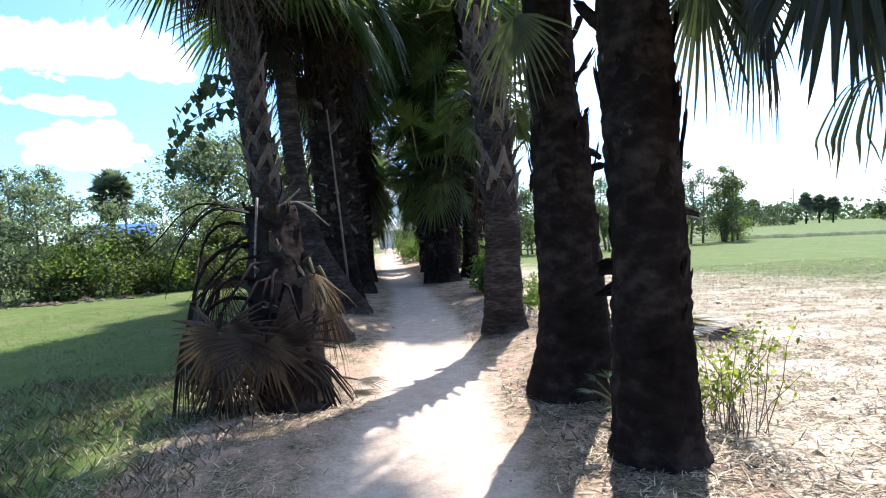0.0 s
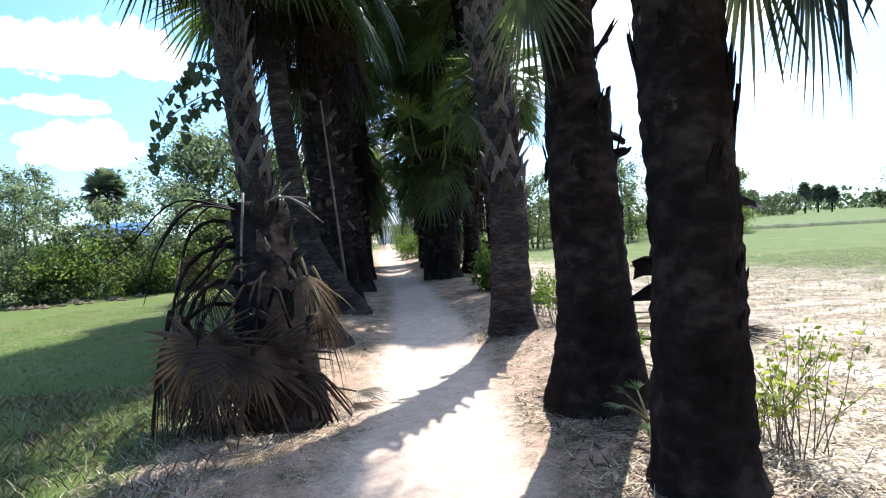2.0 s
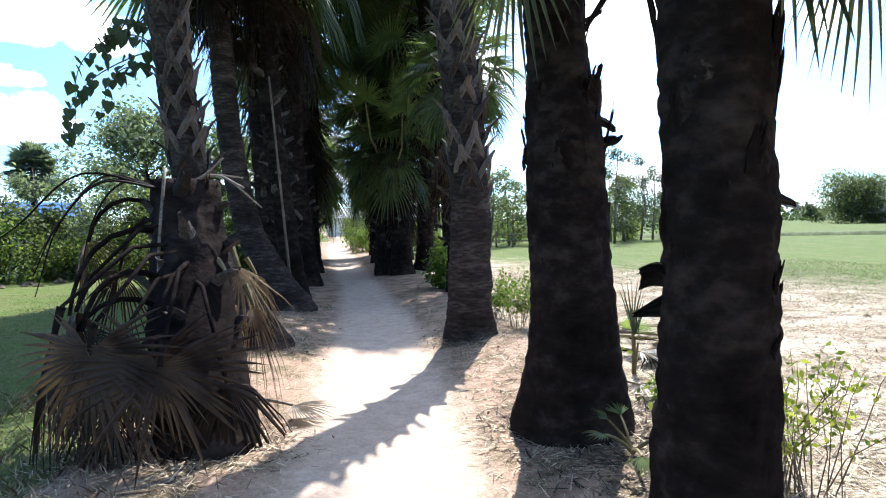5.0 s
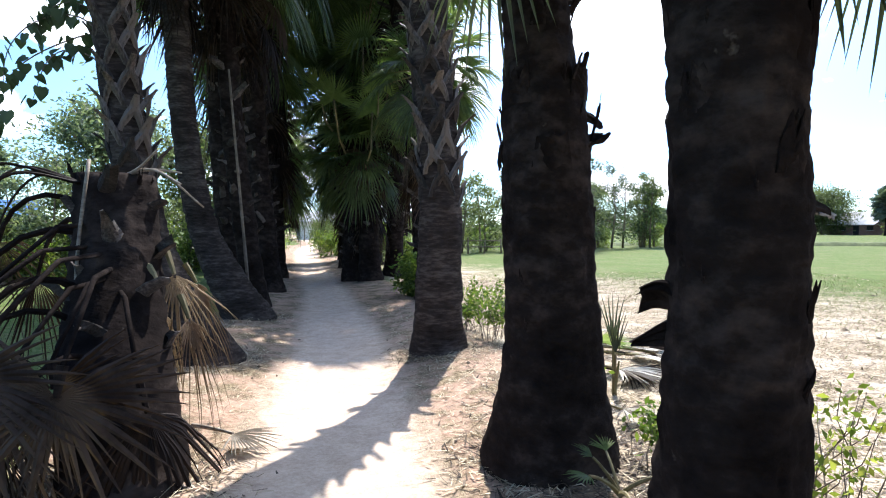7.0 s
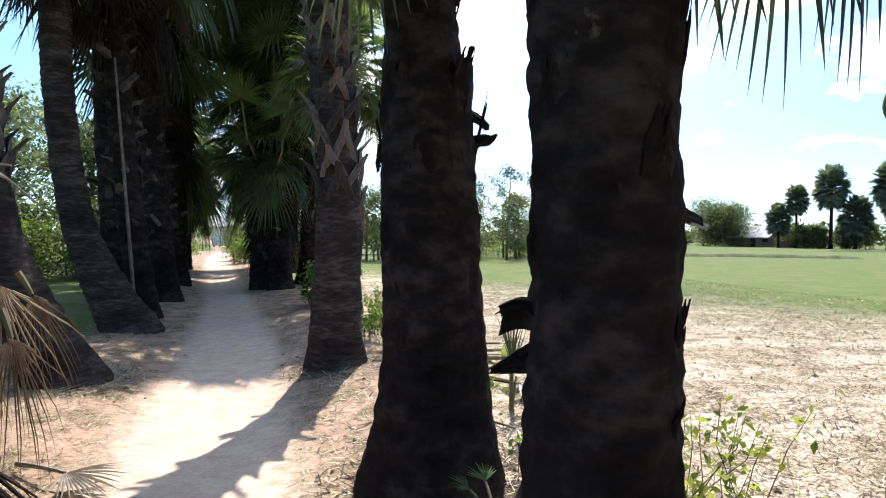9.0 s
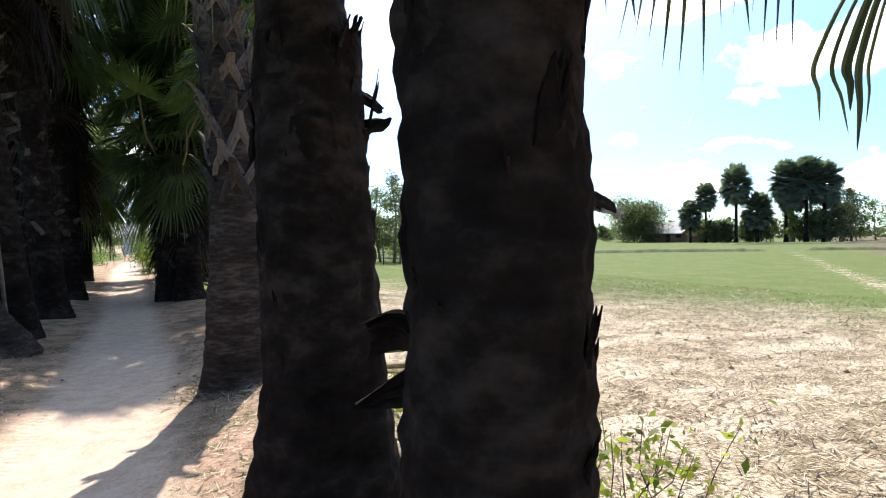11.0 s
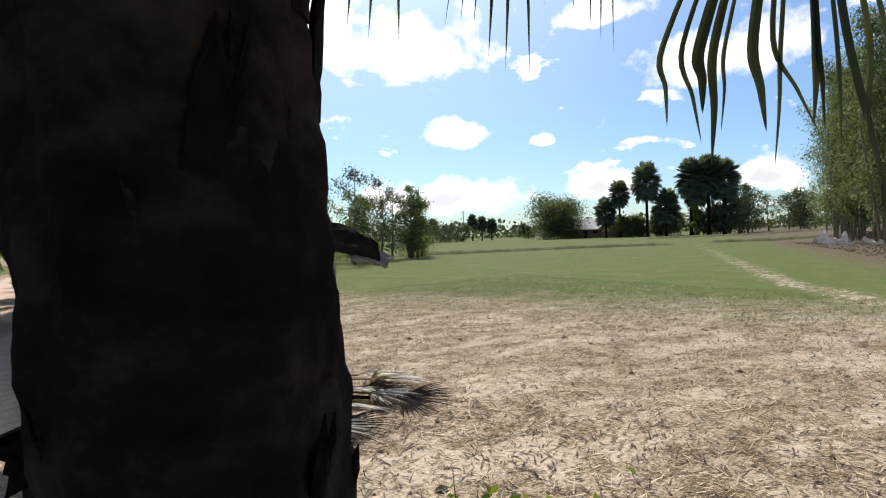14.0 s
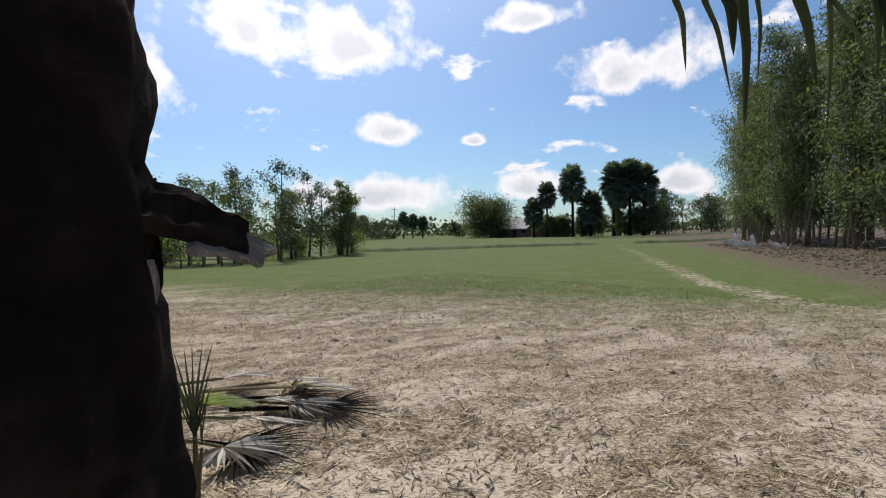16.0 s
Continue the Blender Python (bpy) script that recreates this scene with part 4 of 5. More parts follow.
# far woods close the horizon
rs = np.random.RandomState(5)
cs = []
for k in range(2600):
    a = rs.uniform(-math.pi, math.pi)
    r = rs.uniform(230, 330)
    cs.append((r * math.sin(a), r * math.cos(a), abs(rs.normal(0, 2.6)) + 0.3))
wood = new("far_woods", leaf_cloud("far_woods", cs, 9, 1.4, 2.2, TREE_LEAF_DARK, 9, 1.6))
tagged(wood, "hazy dark line of distant woods", "woods", kind="stuff")

# slim trees with white nets at their foot, at the edge of the tilled plot
rnd = random.Random(31)
for k in range(26):
    u = (k % 20) / 19
    x, y = 31 + 27 * u + rnd.uniform(-0.8, 0.8) + 1.5 * (k > 19), 6.4 + 21 * u + rnd.uniform(-0.9, 0.9) - 2.0 * (k > 19)
    tree(x, y, rnd.uniform(14.0, 17.5), 4.2, "tall slim tree with hanging leaves by the tilled plot", (TREE_LEAF, TREE_LEAF_GREY_HAZE, TREE_LEAF)[k % 3], 400 + k, 0.13, 0.27, 560, 18, 4, 3.6, 0.6, "grove", puff=0.42, bark=STALK_DRY, slim=0.5)


def draped_net(x, y, n, L, seed, turn, tall):
    V, F = [], []
    rnd = random.Random(seed)
    rows = 5
    for i in range(n):
        u = i / (n - 1)
        top = tall * ((0.22 * math.sin(u * 11 + seed) + 0.14 * math.sin(u * 23) + 0.5) * rnd.uniform(0.85, 1.0)) * min(1, 8 * u + 0.2, 8 * (1 - u) + 0.2)
        for j in range(rows):
            v = j / (rows - 1)
            V.append((L * u + rnd.uniform(-0.1, 0.1), -0.5 * (1 - v) + rnd.uniform(-0.06, 0.06) - 0.2 * v, top * v + 0.02))
    for i in range(n - 1):
        for j in range(rows - 1):
            a = i * rows + j
            F.append((a, a + rows, a + rows + 1, a + 1))
    ob = new("net", mesh_of("net", V, F, NET))
    ob.location = (x, y, z_at(x, y))
    ob.rotation_euler = (0, 0, radians(turn))
    tagged(ob, "pale crumpled net draped at the foot of the trees", "net", "nets")


draped_net(41.7, 19.6, 30, 5.4, 1, 47, 1.3)
draped_net(39.0, 16.7, 26, 4.2, 2, 42, 0.7)


# low field banks
def bank(x0, y0, x1, y1, h, w, seed):
    rnd = random.Random(seed)
    V, F = [], []
    n = 60
    dx, dy = (x1 - x0) / (n - 1), (y1 - y0) / (n - 1)
    q = math.hypot(dx, dy)
    nx, ny = -dy / q, dx / q
    for i in range(n):
        x, y = x0 + dx * i, y0 + dy * i
        hh = h * rnd.uniform(0.7, 1.1) * min(1, i / 2, (n - 1 - i) / 2)
        ww = w * rnd.uniform(0.85, 1.1)
        for s, k in ((-1, -0.1), (-0.45, 0.85), (0.1, 1.0), (0.5, 0.8), (1, -0.1)):
            px, py = x + nx * ww * s, y + ny * ww * s
            V.append((px, py, z_at(px, py) + hh * k))
    for i in range(n - 1):
        for j in range(4):
            a = i * 5 + j
            F.append((a, a + 5, a + 6, a + 1))
    ob = new("field_bank", mesh_of("field_bank", V, F, BANK, True))
    tagged(ob, "low grassy earth bank between paddies", "bank", "field banks", kind="structure")


BANK = mat("bank_grass", [(0.05, 0.065, 0.025), (0.10, 0.12, 0.045), (0.17, 0.18, 0.075)], 5, 0.9, 0.6, 7)
bank(14, 46, 46.5, 35.6, 0.3, 0.6, 1)
bank(50.5, 34.8, 66, 29.5, 0.3, 0.6, 2)
bank(70, 60, 130, 45, 0.3, 0.7, 3)
bank(4, 37.5, 24, 43.5, 0.2, 0.5, 4)


# utility pole
def pole():
    t = thing("utility_pole", (83.8, 127.6, z_at(83.8, 127.6)), "slim grey utility pole with a short crossarm", "pole")
    V, F = tube([(0, 0, -0.3), (0, 0, 8.4)], [0.17, 0.11], 10)
    part("post", mesh_of("post", V, F, CONCRETE, True), t)
    V, F = tube([(-0.9, 0, 7.8), (0.9, 0, 7.8)], [0.06, 0.06], 6)
    part("crossarm", mesh_of("crossarm", V, F, TWIG), t)


pole()


def box(x0, x1, y0, y1, z0, z1):
    V = [(x, y, z) for z in (z0, z1) for x, y in ((x0, y0), (x1, y0), (x1, y1), (x0, y1))]
    return V, [(3, 2, 1, 0), (4, 5, 6, 7), (0, 1, 5, 4), (1, 2, 6, 5), (2, 3, 7, 6), (3, 0, 4, 7)]


def house(x, y, turn, w, d, h, roof_h, wall, roof, label, group="", windows=2):
    t = thing("house", (x, y, z_at(x, y)), label, "house", group)
    t.rotation_euler = (0, 0, radians(turn))
    part("wall", mesh_of("wall", *box(-w / 2, w / 2, -d / 2, d / 2, -0.2, h), wall), t)
    V = [(-w / 2 - 0.5, -d / 2 - 0.6, h - 0.15), (w / 2 + 0.5, -d / 2 - 0.6, h - 0.15), (w / 2 + 0.5, d / 2 + 0.6, h - 0.15), (-w / 2 - 0.5, d / 2 + 0.6, h - 0.15), (-w / 2 - 0.5, 0, h + roof_h), (w / 2 + 0.5, 0, h + roof_h)]
    V += [(a, b, c + 0.12) for a, b, c in V]
    F = [(0, 1, 5, 4), (3, 4, 5, 2), (6, 10, 11, 7), (9, 8, 11, 10), (0, 6, 7, 1), (2, 8, 9, 3), (0, 4, 10, 6), (4, 3, 9, 10), (1, 7, 11, 5), (5, 11, 8, 2)]
    part("roof", mesh_of("roof", V, F, roof), t)
    V = [(-w / 2, -d / 2, h), (-w / 2, d / 2, h), (-w / 2, 0, h + roof_h - 0.2), (w / 2, -d / 2, h), (w / 2, d / 2, h), (w / 2, 0, h + roof_h - 0.2)]
    part("gable", mesh_of("gable", V[:3], [(0, 1, 2)], wall), t)
    part("gable", mesh_of("gable", V[3:], [(0, 2, 1)], wall), t)
    for k in range(windows):
        q = -w / 2 + w * (k + 0.5) / windows
        win = part("window", mesh_of("window", *box(q - 0.5, q + 0.5, -d / 2 - 0.03, -d / 2 + 0.02, 0.9, min(h - 0.3, 2.0)), DARK), t)
        part("window_sill", mesh_of("window_sill", *box(q - 0.6, q + 0.6, -d / 2 - 0.12, -d / 2 + 0.02, 0.82, 0.896), CONCRETE), win)
    part("door", mesh_of("door", *box(-0.45, 0.45, -d / 2 - 0.04, -d / 2 + 0.02, 0, min(2.0, h - 0.2)), DARK), t)


house(97.2, 96.8, -46, 8.5, 6, 2.0, 2.3, ROOF_RED, TIN, "low house with a pale sheet roof", "far houses")
house(100.7, 90.9, 30, 6, 5, 2.1, 1.9, ROOF_RED, ROOF_RED, "small house with a dark tiled roof", "far houses")
house(-28.4, 53.0, 25, 4.5, 3.5, 2.5, 1.1, WHITE_WALL, BLUE_SHEET, "white hut with a blue roof behind the hedge", "huts")
house(3.2, 62, 10, 5, 4, 3.2, 1.2, HOUSE_WALL, TIN, "small stilted hut beyond the field", "huts", 1)

# growth beside the far path
for k, (x, y, h, w) in enumerate([(-1.1, 29, 1.3, 1.3), (-1.3, 33, 1.6, 1.6), (-4.6, 30, 1.0, 1.4), (-1.4, 38, 2.0, 2.0), (-5.2, 37, 2.2, 2.4), (-0.9, 46, 3.0, 3.0), (-6.0, 48, 3.4, 3.2), (0.4, 24.5, 1.2, 1.2), (1.7, 18.5, 1.2, 1.4), (1.6, 15.0, 1.0, 0.9), (1.35, 12.5, 0.8, 0.9), (-4.3, 60, 4, 5), (0.5, 57, 4, 4)]):
    tree(x, y, h, w, "bright green bush beside the sandy path", (BUSH_LEAF, TREE_LEAF)[k % 2], 500 + k, 0.04, 0.10, 200, 16, 4, group="path bushes", name="bush")
house(-3.6, 70, 0, 5, 3, 2.2, 1.0, WHITE_WALL, TIN, "small pale building at the path end", "huts", 0)


# wooden fence past the straw field
fence = thing("fence", (3.4, 31.2, z_at(3.4, 31.2)), "low weathered wooden post fence in the field", "fence")
fr = random.Random(8)
for k in range(9):
    x = k * 0.95 + fr.uniform(-0.1, 0.1)
    V, F = tube([(x, 0, -0.1), (x + fr.uniform(-0.05, 0.05), 0, 0.85 + fr.uniform(-0.1, 0.15))], [0.05, 0.04], 7)
    part("post", mesh_of("post", V, F, TWIG, True), fence)
for z in (0.35, 0.68):
    V, F = tube([(-0.1, 0, z), (3.8, 0.02, z + 0.03), (7.8, 0, z - 0.02)], [0.028, 0.03, 0.026], 6)
    part("rail", mesh_of("rail", V, F, TWIG, True), fence)

# cut branches heaped along the foot of the grove
V, F = [], []
br = random.Random(9)
for k in range(420):
    u = br.random()
    x, y = 30 + 27 * u + br.uniform(-0.7, 0.7), 5.2 + 21 * u + br.uniform(-0.7, 0.7)
    a, L = br.uniform(0, 6.28), br.uniform(0.6, 1.9)
    z = z_at(x, y) + br.uniform(0.05, 0.55)
    q = Vector((math.cos(a), math.sin(a) * 0.8, br.uniform(-0.25, 0.35))) * L
    v, f = tube([(x, y, z), (x + q.x * 0.5, y + q.y * 0.5, z + q.z * 0.5 + 0.06), (x + q.x, y + q.y, max(z_at(x, y) + 0.03, z + q.z))], [0.022, 0.018, 0.009], 4)
    o = len(V)
    V += v
    F += [tuple(i + o for i in g) for g in f]
tagged(new("brushwood", mesh_of("brushwood", V, F, STALK_DRY)), "heaped pale cut branches under the grove", "brushwood", kind="stuff")


# ---- loose and torn pieces on the near palms ----
FLAPS = [mesh_of("bark_flap", *slab(0.22 + 0.05 * k, 0.085 + 0.02 * (k % 3), 0.012, 0.06 + 0.05 * (k % 2), 0.5, 20 + k, 0.55), BARK) for k in range(6)]


def flap(palm_thing, ax, z, az, me, peel, scale=1.0, twist=0.0, name="bark_flap", sink=0.97, label=""):
    """A torn strip on the trunk; peel 0: flat and upright against it, 90: straight out."""
    x, y, r = spline(ax, z)
    m = pose(x, y, z, 0, 0, az) @ Matrix.Translation((r * sink, 0, 0)) @ pose(0, 0, 0, 0, -(90 - peel), 0) @ pose(0, 0, 0, 180 + twist, 0, 0) @ Matrix.Scale(scale, 4)
    part(name, me, palm_thing, label, m)


for p_, a_, r_, n_ in ((palm_1, ax1, rnd1, 46), (palm_2, ax2, rnd2, 34)):
    for k in range(n_):
        z = 0.75 + 2.7 * ((k + r_.random()) / n_)
        flap(p_, a_, z, r_.uniform(0, 360), r_.choice(FLAPS), r_.uniform(2, 8), r_.uniform(0.18, 0.36), r_.uniform(-20, 20))
PLATES = [mesh_of("bark_plate", *slab(0.26, 0.20 + 0.03 * (k % 2), 0.010, 0.02, 0.5, 70 + k, 0.25, 9, 7, 0.11), BARK) for k in range(4)]
for p_, a_, r_, n_ in ((palm_1, ax1, rnd1, 16), (palm_2, ax2, rnd2, 12)):
    for k in range(n_):
        flap(p_, a_, 1.2 + 2.0 * (k + r_.random()) / n_, k * 137.5 + r_.uniform(-20, 20), r_.choice(PLATES), r_.uniform(0.5, 3.5), r_.uniform(0.6, 1.0), r_.uniform(-6, 6), "bark_plate", 0.99)


def torn_plate(name, length, w0, w1, drop, thick, seed, material, rag=0.25, hump=0.0, start=0.0):
    """A torn plate that stands out along +x and sags: w0, w1: width at root and tip; drop: sag of the tip; hump: arch of its middle."""
    rnd = random.Random(seed)
    V, F, nx, ny = [], [], 11, 9
    ends = [1 - rag * (0.45 + 0.45 * math.sin(j * 0.9 + seed) + 0.25 * rnd.uniform(-1, 1)) for j in range(ny)]
    for side in (1, -1):
        for i in range(nx):
            u = i / (nx - 1)
            for j in range(ny):
                v = j / (ny - 1) * 2 - 1
                x = start + (length - start) * u * (1 - (1 - ends[j]) * u)
                q = x / length
                z = hump * math.sin(math.pi * q) - drop * q * q - 0.12 * w0 * v * v + 0.005 * math.sin(9 * v + 3 * q + seed) + rnd.uniform(-0.002, 0.002)
                V.append((x, (w0 + (w1 - w0) * q) / 2 * v, z + side * thick / 2 * (1 - 0.55 * u) * (1 - 0.5 * abs(v))))
    n = nx * ny
    for i in range(nx - 1):
        for j in range(ny - 1):
            k = i * ny + j
            F += [(k, k + ny, k + ny + 1, k + 1), (n + k, n + k + 1, n + k + ny + 1, n + k + ny)]
    for i in range(nx - 1):
        for k, o in ((i * ny, 1), (i * ny + ny - 1, -1)):
            F.append((k, n + k, n + k + ny, k + ny)[::o])
    for j in range(ny - 1):
        k = (nx - 1) * ny + j
        F.append((k, n + k, n + k + 1, k + 1))
    return mesh_of(name, V, F, material)


def stub(palm_thing, ax, z, az, me, pitch=0.0, roll=0.0, label="", sink=0.9):
    """A torn plate fixed to the trunk at height z."""
    x, y, r = spline(ax, z)
    return part("leaf_base", me, palm_thing, label, pose(x, y, z, 0, 0, az) @ Matrix.Translation((r * sink, 0, 0)) @ pose(0, 0, 0, roll, pitch, 0))


CURL = mesh_of("leaf_base", *slab(0.26, 0.12, 0.03, -0.25, 0.3, 62, 0.7, 9, 6), BARK)
KNOB = mesh_of("leaf_base", *slab(0.2, 0.16, 0.05, 0.5, 0.5, 63, 0.2, 9, 6), BARK)
# pale torn fibre; the sunlit grey of the hook's tip is in its colour
TORN_LIT = mat("torn_fibre_lit", [(0.10, 0.085, 0.075), (0.26, 0.23, 0.21), (0.46, 0.42, 0.39)], 30, 0.8, 0.4, 6, (1, 6, 1))
STRIP = mesh_of("bark_flap", *slab(0.62, 0.11, 0.012, 0.03, 0.35, 64, 0.6, 12, 5, 0.15), BARK)
hook = stub(palm_1, ax1, 1.452, -14, torn_plate("leaf_base", 0.1, 0.13, 0.05, 0.016, 0.034, 61, BARK, 0.4), 5, 10)
part("torn_fibre_lit", torn_plate("torn_fibre_lit", 0.125, 0.13, 0.06, 0.022, 0.014, 65, TORN_LIT, 0.45, 0.0, 0.05), hook, "torn tip with sunlit paleness in its colour", pose(0, 0, -0.016))
stub(palm_1, ax1, 1.40, -22, torn_plate("leaf_base", 0.13, 0.05, 0.03, 0.03, 0.006, 66, TORN_LIT, 0.3), 84, 0, "pale curled strip of leaf base", 0.98)
flap(palm_1, ax1, 1.62, -14, STRIP, 5, 0.75, 5)
flap(palm_1, ax1, 1.75, -40, STRIP, 3, 0.7, -10)
flap(palm_1, ax1, 2.2, 5, STRIP, 9, 0.8, 5)
stub(palm_1, ax1, 1.13, 145, torn_plate("leaf_base", 0.11, 0.12, 0.115, 0.03, 0.03, 67, BARK, 0.06, 0.02), -6, 55)
stub(palm_1, ax1, 1.13, 152, torn_plate("leaf_base", 0.11, 0.05, 0.04, 0.05, 0.02, 70, BARK, 0.3, 0.02), -28, 20)
stub(palm_1, ax1, 1.01, 148, torn_plate("leaf_base", 0.145, 0.10, 0.012, 0.02, 0.025, 68, BARK, 0.05), 16, 78)
flap(palm_1, ax1, 1.9, 150, STRIP, 6, 0.8, 0)
flap(palm_1, ax1, 2.5, 165, CURL, 55, 1.0, 20, "leaf_base", 0.85)
flap(palm_1, ax1, 0.75, -20, FLAPS[1], 8, 0.16)
flap(palm_1, ax1, 0.95, -24, FLAPS[3], 8, 0.15)
flap(palm_2, ax2, 1.72, -22, STRIP, 9, 0.62, 10)
flap(palm_2, ax2, 1.78, -26, KNOB, 30, 0.8, 40, "leaf_base", 0.9)
flap(palm_2, ax2, 2.55, -20, FLAPS[4], 30, 0.8)
flap(palm_2, ax2, 2.9, -15, CURL, 45, 0.9, 0, "leaf_base", 0.9)
stub(palm_2, ax2, 2.0, -18, torn_plate("leaf_base", 0.14, 0.13, 0.11, 0.03, 0.02, 71, BARK, 0.15), 24, 30)
stub(palm_2, ax2, 2.18, -24, torn_plate("leaf_base", 0.17, 0.14, 0.05, 0.01, 0.02, 72, BARK, 0.45), -76, 0, sink=1.05)
stub(palm_2, ax2, 2.15, -50, torn_plate("leaf_base", 0.15, 0.12, 0.05, 0.01, 0.02, 73, BARK, 0.5), -80, 0, sink=1.05)
stub(palm_2, ax2, 2.62, -18, torn_plate("leaf_base", 0.13, 0.10, 0.02, -0.02, 0.016, 74, BARK, 0.3), -20, 20)
stub(palm_2, ax2, 1.82, 168, torn_plate("leaf_base", 0.15, 0.07, 0.05, 0.02, 0.014, 75, BARK, 0.3), 78, 0, "torn dark strip that hangs down", 1.04)
flap(palm_2, ax2, 1.95, 165, FLAPS[0], 18, 0.6)
flap(palm_2, ax2, 1.7, 160, STRIP, 8, 0.5)

# old leaves of the first palms that hang into view
LEAF_DULL = mat("dull_palm_leaf", [(0.022, 0.027, 0.019), (0.045, 0.053, 0.034), (0.10, 0.11, 0.06)], 5, 0.5, 0.0, 4, (1, 1, 1), 0.32, object_random=0.25, spec=0.5)
hang_a = fan_leaf("leaf", -5, LEAF_DULL, 0.85, 0.85, 72, 24, 0.16, -0.05, seed=72, limp=1.5, split=0.42, torn=0.15)
hang_b = fan_leaf("leaf", -76, LEAF_DULL, 0.98, 0.12, 40, 13, 0.06, -0.05, seed=71, limp=0.1, split=0.5, torn=0.1, wide=0.6)
part("leaf", hang_a, palm_1, m=pose(0.05, 0.0, 3.35, 0, 0, -8))
part("leaf", hang_a, palm_1, m=pose(0.0, 0.0, 3.5, 0, 0, 28))
part("leaf", hang_a, palm_1, m=pose(0.0, 0.0, 3.45, 0, 0, -40) @ Matrix.Scale(1.1, 4))
part("leaf", hang_a, palm_2, m=pose(0, 0, 3.6, 0, 0, 215))


def hanging_leaf(parent, hub, right, strips):
    """A few long folded leaf strips that arch out of one hub and hang down. strips: side at the knee, side at the tip, drop, half width, material."""
    hub, right = Vector(hub), Vector(right)
    out = Vector((-right.y, right.x, 0))
    v, f = tube([(0, 0, 3.75), (hub.x * 0.5, hub.y * 0.5, 3.85), (hub.x * 0.92, hub.y * 0.92, 3.4), tuple(hub)], [0.03, 0.026, 0.02, 0.014], 6)
    stem = part("leaf_stalk", mesh_of("leaf_stalk", v, f, PETIOLE, True), parent)
    for k, (knee, tip, drop, half, material) in enumerate(strips):
        keys = [(0, 0, 0, 0), (1, knee * 0.6, 0.05, -0.06), (2, knee, 0.03, -0.30), (3, (knee + tip) / 2, 0, -0.30 - (drop - 0.30) * 0.55), (4, tip, -0.02, -drop)]
        V, F = [], []
        for i in range(25):
            q = i / 24
            a, o, z = spline(keys, q * 4)
            w = half * (min(1, 0.3 + q * 1.6) if q < 0.6 else ((1 - q) / 0.4) ** 0.7)
            c = hub + right * a + out * o + Vector((0, 0, z))
            V += [tuple(c - right * w), tuple(c + out * (w * 0.7)), tuple(c + right * w)]
        for i in range(24):
            F += [(3 * i, 3 * i + 3, 3 * i + 4, 3 * i + 1), (3 * i + 1, 3 * i + 4, 3 * i + 5, 3 * i + 2)]
        part("leaf_strip", mesh_of("leaf_strip", V, F, material), stem)


for hx, hy, hz, az in ((0.52, -0.83, 2.86, -70), (0.74, -0.63, 2.80, -60), (0.82, -0.91, 2.95, -50), (0.58, -0.71, 2.9, -95), (0.66, -0.93, 2.8, -25), (0.44, -0.96, 2.95, -105), (0.93, -0.76, 2.85, -75)):
    lm = pose(hx, hy, hz, 0, 0, az)
    leaf_ob = part("leaf", hang_b, palm_1, m=lm)
    a_, b_ = tube([(0, 0, 3.75), (hx * 0.5, hy * 0.5, 3.85), (hx * 0.92, hy * 0.92, 3.5), (hx, hy, hz)], [0.03, 0.026, 0.02, 0.015], 6)
    part("leaf_stalk", mesh_of("leaf_stalk", a_, b_, PETIOLE, True), leaf_ob, m=lm.inverted())
hang_rnd = random.Random(33)
hanging_leaf(palm_1, (1.10, -0.45, 2.13), (0.778, -0.628, 0), [
    (-0.33 + 0.036 * k + hang_rnd.uniform(-0.03, 0.03), -0.35 + 0.036 * k + hang_rnd.uniform(-0.06, 0.06), 0.42 + 0.02 * k + hang_rnd.uniform(-0.1, 0.1), hang_rnd.uniform(0.004, 0.013), LEAF_DULL) for k in range(14)])

# ---- broken stump wrapped in dead leaves ----
stump_x, stump_y = L1_AXIS[0][1], L1_AXIS[0][2]
axs = [(z, x - stump_x, y - stump_y, r) for z, x, y, r in L1_AXIS]
stump = thing("palm_stump", (stump_x, stump_y, z_at(stump_x, stump_y)), "broken leaning palm stump wrapped in dead brown fronds", "palm stump")
stump.scale = (1.17, 1.17, 1.17)
part("trunk", trunk_mesh("trunk", axs, 1.5, BARK, 0.04, 48, 0.02, 0.014, 15), stump)
rnds = random.Random(15)
boots(stump, axs, 0.5, 1.4, 16, rnds, 0.6, 68)
for k in range(9):
    flap(stump, axs, 1.42, k * 40 + rnds.uniform(-10, 10), FLAPS[k % 6], rnds.uniform(-6, 25), 0.35, 0, "splinter")
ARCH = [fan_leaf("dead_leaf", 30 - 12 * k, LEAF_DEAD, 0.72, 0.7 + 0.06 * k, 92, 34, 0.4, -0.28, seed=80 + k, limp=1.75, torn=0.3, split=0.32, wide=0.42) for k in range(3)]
RUST = mat("rusty_palm_leaf", [(0.09, 0.055, 0.032), (0.19, 0.12, 0.07), (0.40, 0.29, 0.18)], 6, 0.7, 0.0, 5, (1, 1, 1), 0.3, object_random=0.3, spec=0.2)
RUSTY = fan_leaf("dead_leaf", -30, RUST, 0.62, 0.3, 70, 26, 0.5, -0.3, seed=90, limp=1.6, torn=0.3, split=0.35)
